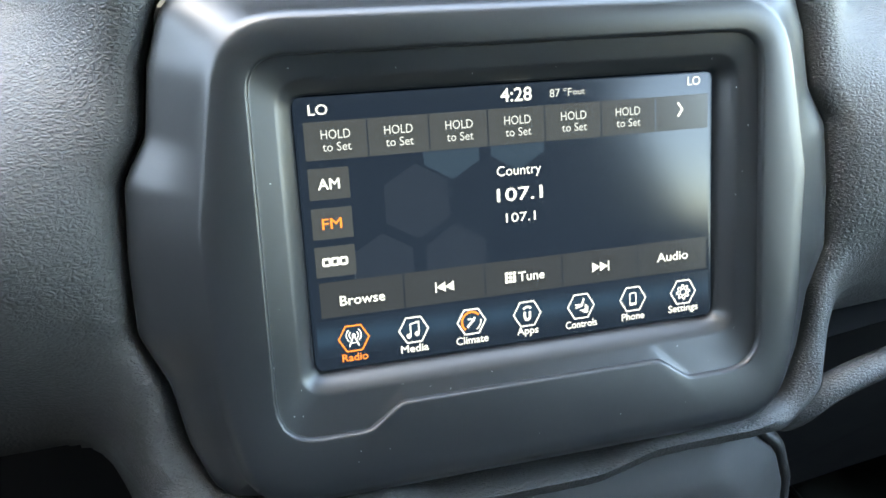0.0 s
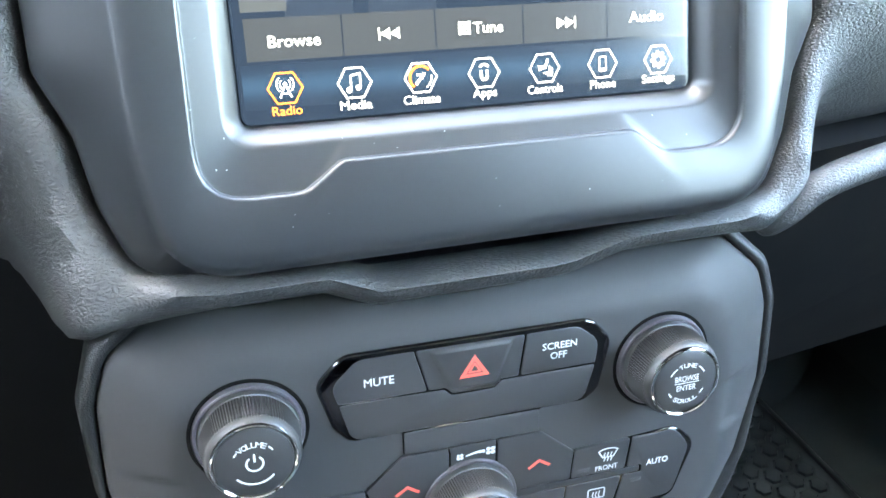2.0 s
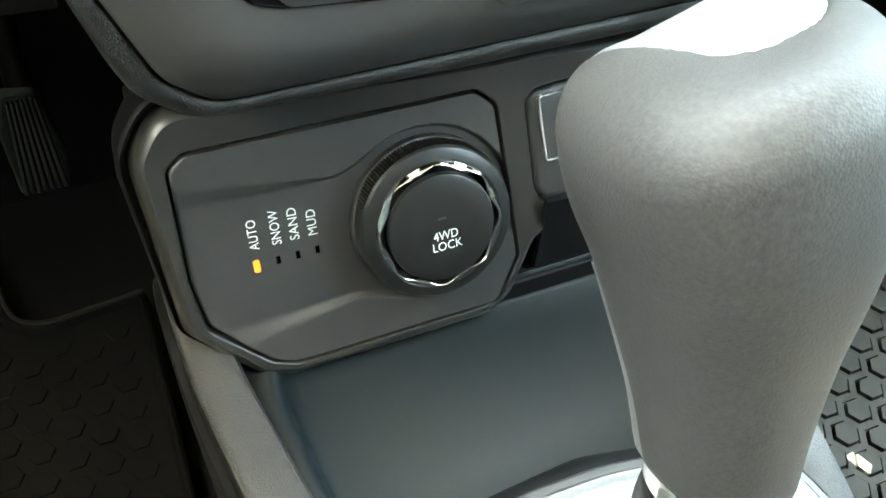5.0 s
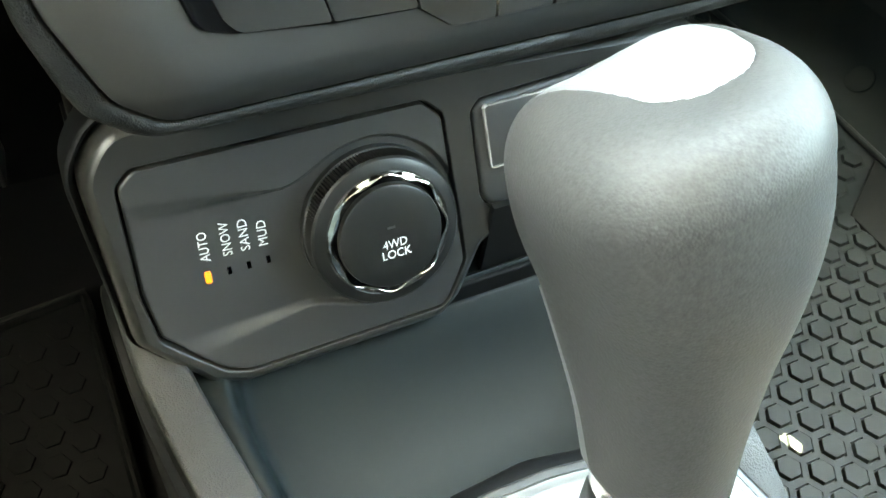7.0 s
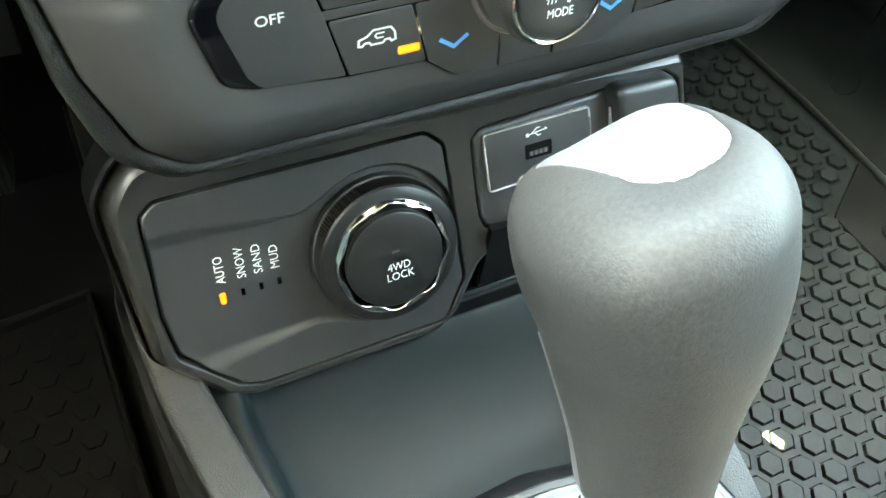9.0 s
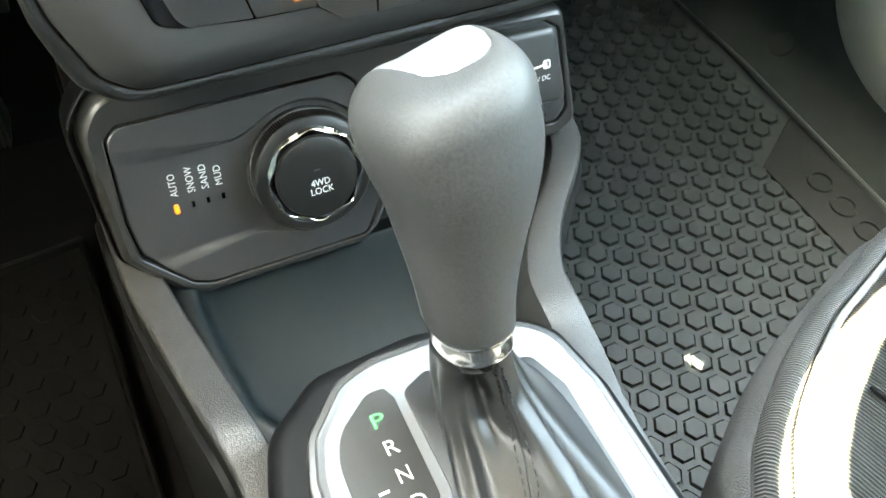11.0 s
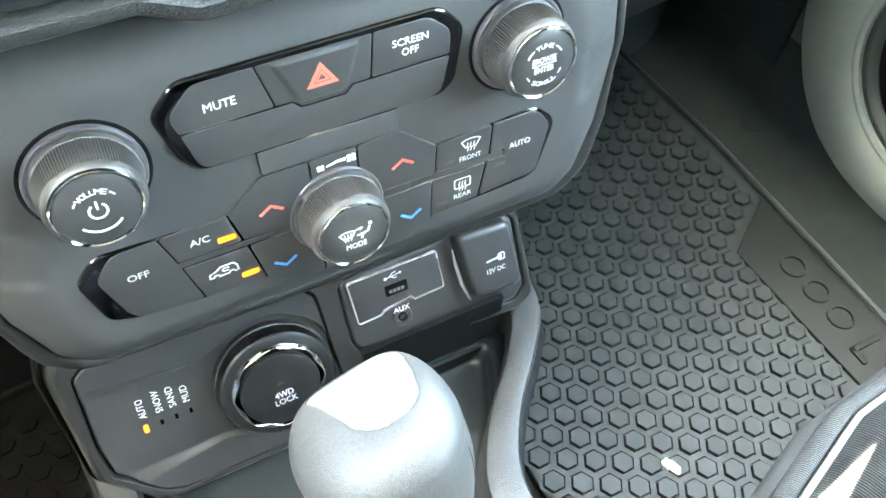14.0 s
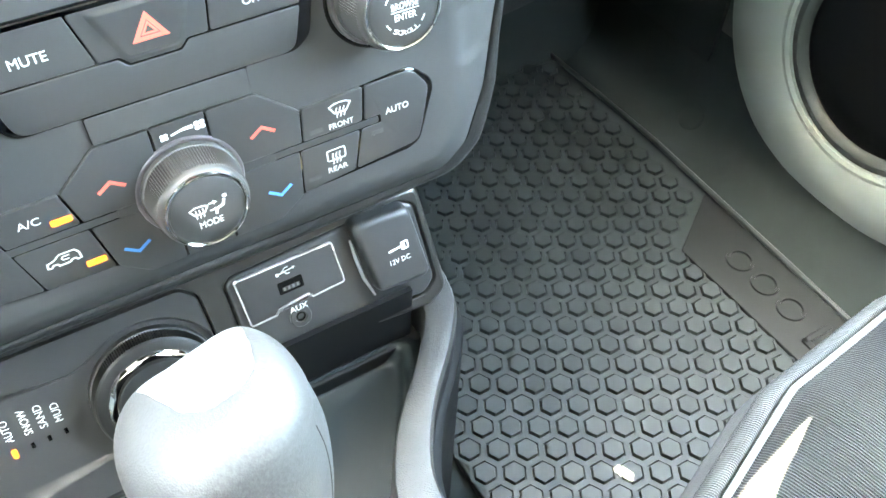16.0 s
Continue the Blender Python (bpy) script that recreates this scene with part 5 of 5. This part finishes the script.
def rotary(name, cx, cy, label, flute=104):
    """A conical rotary knob: mauve base ring, fluted grip, chrome bezel and printed cap."""
    M = C0 @ Matrix.Translation((cx, cy, 0)) @ Matrix.Diagonal((0.96, 0.96, 1.067, 1))
    k = 1.0
    side = [(18.15 - 0.085 * j, 4.2 + 0.78 * j) for j in range(13)]
    grip = part(name, lathe([(18.6, 1.0), (18.6, 3.2), (18.3, 3.9)] + side + [(16.6, 14.2), (16.2, 15.4), (15.8, 16.2), (15.4, 16.6)], flute * 2, M, {j: 0.5 for j in range(3, 16)}), GRIP, panel, label, sharp=25)
    part("shadow_gap", lathe([(22.2 * k, -0.6), (22.0 * k, 0.12), (20.2 * k, 0.14)], 72, M, cap0=False, cap1=False), GAP, grip)
    part("base_ring", lathe([(20.6 * k, -0.5), (20.4 * k, 1.2), (19.9 * k, 1.9), (18.9 * k, 2.0), (18.6 * k, 1.2)], 72, M, cap0=False, cap1=False), RING, grip, "satin mauve base ring")
    part("chrome_ring", lathe([(15.3 * k, 15.8), (15.3 * k, 16.9), (15.05 * k, 17.4), (14.6 * k, 17.6), (14.15 * k, 17.3), (14.0 * k, 16.6)], 72, M, cap0=False, cap1=False), CHROME, grip, "chrome ring")
    part("cap", lathe([(13.8 * k, 16.4), (13.7 * k, 17.1), (13.0 * k, 17.5), (6 * k, 17.75), (0.5, 17.8)], 72, M, cap0=False), BUTTON, grip, "matt black cap")
    return grip, M


def arc_text(text, r, a0, a1, size, m, parent, d, w, flip=False):
    """Letters set one by one along an arc."""
    for i, ch in enumerate(text):
        a = a0 + (a1 - a0) * i / (len(text) - 1)
        p = (r * math.cos(radians(a)), r * math.sin(radians(a)))
        letters(ch, size, p, m, WHITE, parent, "letter", turn=a - 90 if not flip else a + 90, d=d, bold=0.015, width=w if ch not in "I" else w * 0.3)


vol, VM = rotary("volume_knob", -83.8, 29.0, "fluted black volume knob")
arc_text("VOLUME", 7.6, 128, 62, 2.1, VM, vol, 17.95, 1.9)
b = bmesh.new()
stroke(ring2((0, 0), 2.9, 24, 125, 415), 0.75, 17.95, VM, b)
stroke([(0, 0.6), (0, 3.9)], 0.75, 17.95, VM, b)
stroke(ring2((0, 0), 8.3, 14, 218, 318), 0.75, 17.95, VM, b)
stroke(ring2((0, 0), 7.9, 4, 136, 150), 0.6, 17.95, VM, b)
stroke(ring2((0, 0), 7.9, 4, 34, 50), 0.6, 17.95, VM, b)
part("power_icon", b, WHITE, vol, smooth=False)
mode, OM = rotary("mode_knob", -2.5, -19.0, "fluted black mode knob")
letters("MODE", 2.7, (0, -4.6), OM, WHITE, mode, width=8.6, d=17.95, bold=0.012)
b = bmesh.new()
stroke([(-6.6, 2.6), (-4.6, 3.4), (-2.0, 3.4), (0.0, 2.8), (-1.4, 0.4), (-5.0, 0.2)], 0.55, 17.95, OM, b, closed=True)
for k in range(3):
    stroke([(-4.6 + 1.3 * k, -1.4), (-4.4 + 1.3 * k, 0.2), (-4.5 + 1.3 * k, 2.2)], 0.45, 17.95, OM, b)
for y in (3.2, 0.2):
    stroke([(0.5, y), (2.2, y)], 0.6, 17.95, OM, b)
    fill([(2.2, y + 0.9), (3.5, y), (2.2, y - 0.9)], 17.95, OM, b)
stroke([(6.2, 3.2), (5.4, 0.9), (3.2, 0.2), (2.4, -2.0)], 1.0, 17.95, OM, b)
fill(ring2((6.6, 4.4), 0.85, 12), 17.95, OM, b)
part("air_flow_icon", b, WHITE, mode, smooth=False)
tune, TM = rotary("tune_knob", 78.0, 30.0, "fluted black tuning knob")
arc_text("TUNE", 8.0, 112, 68, 1.9, TM, tune, 17.95, 1.9)
arc_text("SCROLL", 8.2, 238, 302, 1.8, TM, tune, 17.95, 1.8, True)
letters("BROWSE", 2.5, (0, 2.1), TM, WHITE, tune, width=10.6, d=17.95, bold=0.012)
letters("ENTER", 2.5, (0, -2.0), TM, WHITE, tune, width=8.6, d=17.95, bold=0.012)
b = bmesh.new()
stroke([(-5.6, 0.1), (5.6, 0.1)], 0.35, 17.95, TM, b)
for a0, a1 in ((125, 152), (28, 55), (205, 222), (318, 335)):
    stroke(ring2((0, 0), 8.4, 6, a0, a1), 0.6, 17.95, TM, b)
part("arc_mark", b, WHITE, tune, smooth=False)

# ---- terrain selector ----
terrain = thing("terrain_selector", (-0.066, 0.29, 0.26), "matt black four wheel drive selector with a large chrome-ringed knob", "selector panel")
part("gap", plate(inset(T_, -0.6), -4, -2.2, 0.1, Q), GAP, terrain)
KC = (-38.6, -11.6)


def relief_height(x, y):
    """The faceplate: a lower channel for the lettering and round the knob, between two raised fields."""
    dc = math.hypot(x - KC[0], y - KC[1]) - 33.0
    db = max(y - 10.5, -36.0 - y) if x < KC[0] else max(y - 10.5, -36.0 - y, x - KC[0])
    h = max(0.0, min(1.0, 0.5 + 0.5 * (dc - db) / 9.0))
    d = dc * (1 - h) + db * h - 9.0 * h * (1 - h)
    w = 1.5 + 9.0 * max(0, min(1, (-72 - x) / 50))
    s = max(0.0, min(1.0, d / w))
    return -0.5 + 2.6 * s * s * (3 - 2 * s)


T1 = star(inset(T_, 0.75), 440, KC)
rings = [[Vector((*p, -2.6)) for p in T1]]
for k in range(0, 71):
    f = 1 - 0.80 * k / 70
    rings.append([Vector((q.x, q.y, relief_height(q.x, q.y) - (0.55 if k == 0 else 0))) for q in [Vector(KC).lerp(p, f - (0.004 if k == 1 else 0)) for p in T1]])
rings[2:2] = [[Vector((q.x, q.y, relief_height(q.x, q.y))) for q in [Vector(KC).lerp(p, 0.993) for p in T1]]]
base = part("faceplate", loft(rings, Q, True, True, True), BUTTON, terrain, "matt black moulded faceplate", sharp=50)
for txt, x, w in (("AUTO", -104.0, 11.4), ("SNOW", -95.8, 13.0), ("SAND", -89.2, 12.2), ("MUD", -82.5, 9.8)):
    letters(txt, 3.5, (x, -8.6 + w / 2), Q, WHITE, base, turn=87, width=w, d=-0.35)
part("indicator", plate(box2(-106.0, -17.2, -103.8, -12.6, 0.6), -0.6, -0.15, 0.15, Q), AMBER, base, "lit amber indicator")
for x in (-96.9, -89.6, -82.2):
    part("indicator", plate(box2(x - 0.8, -16.2, x + 0.8, -13.2, 0.3), -0.6, -0.38, 0.1, Q), GLOSS, base, "unlit indicator")
KM = Q @ Matrix.Translation((*KC, 0))
FL = [(30.6, 0.2), (30.6, 3.2), (30.3, 3.6)] + [(30.2 - 0.05 * k, 3.9 + 0.8 * k) for k in range(9)] + [(29.4, 10.7), (28.6, 11.6), (27.2, 12.2), (25.6, 12.6), (24.6, 12.8), (24.2, 12.6)]
dial = part("selector_knob", lathe(FL, 300, KM, {k: 0.75 for k in range(3, 12)}), DIAL, terrain, "black knurled selector knob", sharp=25)
wave = lambda a: 0.5 - 0.5 * math.cos(8 * a + 0.6)
scallop = lambda r, h, dip, drop: [Vector(((r - dip * wave(a)) * math.cos(a), (r - dip * wave(a)) * math.sin(a), h - drop * wave(a))) for a in [2 * math.pi * i / 240 for i in range(240)]]
part("chrome_ring", loft([scallop(24.3, 12.2, 0.0, 0), scallop(24.2, 13.6, 1.6, 0.3), scallop(23.9, 14.3, 1.9, 0.5), scallop(23.5, 14.5, 2.0, 0.6), scallop(23.2, 14.3, 2.0, 0.6), scallop(23.0, 13.8, 2.0, 0.6)], KM), CHROME, dial, "scalloped chrome ring")
part("inner_slope", loft([scallop(23.1, 14.0, 2.0, 0.6), scallop(21.0, 13.5, 0.2, 0), scallop(20.4, 13.4, 0, 0)], KM), GLOSS, dial, "glossy black slope inside the ring")
part("cap", lathe([(20.6, 13.0), (20.5, 15.0), (20.2, 15.8), (19.4, 16.2), (12, 16.36), (0.5, 16.4)], 72, KM, cap0=False), DIAL, dial, "matt black cap")
letters("4WD", 3.4, (0.6, -2.4), KM, WHITE, dial, width=9.6, d=16.5)
letters("LOCK", 3.4, (0.9, -6.6), KM, WHITE, dial, width=11.6, d=16.5)
part("pointer_mark", fill(box2(-1.6, 3.6, 1.6, 4.6, 0.2), 16.42, KM), SMOKE, dial, smooth=False)

# ---- sockets ----
sockets = thing("socket_panel", (0.056, 0.30, 0.28), "black panel with USB and AUX ports and a capped 12V socket", "socket panel")
part("gap", plate(inset(M_, -0.6), -4, -2.2, 0.1, Q), GAP, sockets)
part("backing", loft([(inset(M_, 0.5), -2.6), (inset(M_, 0.5), 0.0), (inset(M_, 0.9), 1.0), (inset(M_, 1.8), 1.6), (inset(M_, 2.8), 1.8)], Q, True, False, True), BUTTON, sockets)
U_ = rounded([(8.9, 23.7, 2), (60.5, 23.8, 2), (62.3, 0.3, 2), (43.8, -0.5, 1), (41.9, 2, 1), (26.6, 0.2, 1), (24.5, -2.3, 1), (10.7, -2.8, 2)], 2)
usb = part("usb_plate", plate(inset(U_, 0.8), 1.4, 3.0, 0.4, Q), BUTTON, sockets, "matt black port plate")
part("chrome_line", loft([(U_, 2.0), (U_, 3.1), (inset(U_, 0.2), 3.5), (inset(U_, 0.65), 3.5), (inset(U_, 0.9), 2.8)], Q), LINE, usb, "thin chrome outline")
port = loft([(box2(28.6, 7.6, 41.4, 14.0, 0.8), 3.0), (box2(28.6, 7.6, 41.4, 14.0, 0.8), 3.3), (box2(29.3, 8.3, 40.7, 13.3, 0.5), 3.3), (box2(29.3, 8.3, 40.7, 13.3, 0.5), 3.05)], Q, True, False, True)
part("usb_port", port, GAP, usb, "black usb opening")
part("contact_tongue", plate(box2(30.6, 8.8, 39.6, 10.9, 0.2), 3.0, 3.2, 0.05, Q), BUTTON, usb)
for x in (31.6, 33.9, 36.2, 38.5):
    part("contact", plate(box2(x - 0.55, 9.0, x + 0.55, 10.6, 0.1, 2), 3.15, 3.28, 0.03, Q), SILVER, usb)
b = bmesh.new()
stroke([(30.0, 18.2), (38.6, 19.2)], 0.5, 3.15, Q, b)
fill(ring2((30.0, 18.2), 0.9, 10), 3.15, Q, b)
stroke([(32.0, 18.4), (34.2, 20.4), (36.2, 20.6)], 0.5, 3.15, Q, b)
stroke([(33.4, 18.5), (35.0, 17.1), (36.4, 17.3)], 0.5, 3.15, Q, b)
fill([(38.2, 20.0), (39.6, 19.3), (38.3, 18.5)], 3.15, Q, b)
part("trident_icon", b, WHITE, usb, smooth=False)
letters("AUX", 3.0, (35.5, -2.2), Q, WHITE, usb, width=9.4, d=3.6, bold=0.008)
jack = part("aux_jack", lathe([(5.6, 1.5), (5.6, 3.0), (5.2, 3.4), (3.2, 3.4), (3.0, 2.4)], 32, Q @ Matrix.Translation((35.5, -7.8, 0))), BUTTON, sockets, "round audio jack")
part("contact_ring", lathe([(2.3, 2.4), (2.3, 3.2), (1.9, 3.2), (1.8, 2.0), (0.3, 2.0)], 24, Q @ Matrix.Translation((35.5, -7.8, 0)), cap0=False, cap1=False), GAP, jack)
V_ = rounded([(69.5, 29, 6), (72, 31, 6), (101.5, 29.5, 6), (107, -12.5, 5), (76, -10.5, 5)], 5)
VC = Vector((88.5, 9))
V1 = star(V_, 96, VC)
cover = part("socket_cover", loft([([VC + (p - VC) * k for p in V1], h) for k, h in ((1.02, 1.5), (1.0, 6.0), (0.985, 8.2), (0.945, 9.6), (0.89, 10.3), (0.8, 10.6), (0.1, 10.6))], Q, True, False, True), BUTTON, sockets, "rounded black socket cover")
part("bright_strip", tube([(68.6, 22, 6.0), (69.0, 12, 6.4), (70.6, 0, 6.6), (74.6, -11.7, 6.2)], [0.5, 0.9, 0.9, 0.6], Q, 8), CAP, sockets, "pale strip beside the cover")
letters("12V DC", 2.7, (90.5, 3.8), Q, WHITE, cover, width=11.4, d=10.75, bold=0.01)
b = bmesh.new()
stroke([(85.2, 10.0), (92.4, 10.6)], 1.1, 10.75, Q, b)
stroke(box2(92.6, 8.8, 96.2, 12.6, 0.5, 2), 0.8, 10.75, Q, b, closed=True)
fill(box2(93.0, 9.4, 94.6, 12.0), 10.75, Q, b)
part("plug_icon", b, WHITE, cover, smooth=False)

# ---- gear letters, knob button and stitching ----
gl = [o for o in console.children if o.name.startswith("letter_panel")][0]
for ch, x, y, mat_ in (("P", -67.9, 25.2, GREEN), ("R", -67.6, 13.2, WHITE), ("N", -67.7, 1.4, WHITE), ("D", -66.6, -10.2, WHITE)):
    letters(ch, 6.2, (x, y), G, mat_, gl, "gear_letter", d=1.15, bold=0.0, width=5.2)
b = fill(box2(-79.6, -2.9, -75.4, -1.8), 1.15, G)
part("minus_mark", b, WHITE, gl, smooth=False)
b = fill(box2(-79.8, -19.3, -74.8, -18.1), 1.15, G)
fill(box2(-77.9, -21.2, -76.7, -16.2), 1.17, G, b)
part("plus_mark", b, WHITE, gl, smooth=False)


def boot_point(f, deg):
    """A point of the boot's skin, f of the way down from the collar."""
    g = max(0, min(NB - 1e-6, f * NB))
    h = (deg / 360 * NA) % NA
    i0, j0 = int(g), int(h)
    row = lambda r: r[j0].lerp(r[(j0 + 1) % NA], h - j0)
    return row(loops_boot[i0]).lerp(row(loops_boot[i0 + 1]), g - i0)


def seam_angle(f):
    return 276 + 5 * math.sin(5.2 * f) - 26 * f ** 1.3


part("seam", tube([boot_point(0.03 + 0.03 * j, seam_angle(0.03 + 0.03 * j)) + Vector((0, -0.1, 0.1)) for j in range(32)], 0.45, MM, 6), THREAD, boot, "dark seam")
for side in (-1, 1):
    for j in range(30):
        f0 = 0.05 + j * 0.031
        off = side * (4.6 - 2.8 * f0)
        ends = [boot_point(f, seam_angle(f) + off) + Vector((0, -0.25, 0.35)) for f in (f0, f0 + 0.019)]
        part("stitch", tube(ends, 0.42, MM, 5), THREAD, boot)
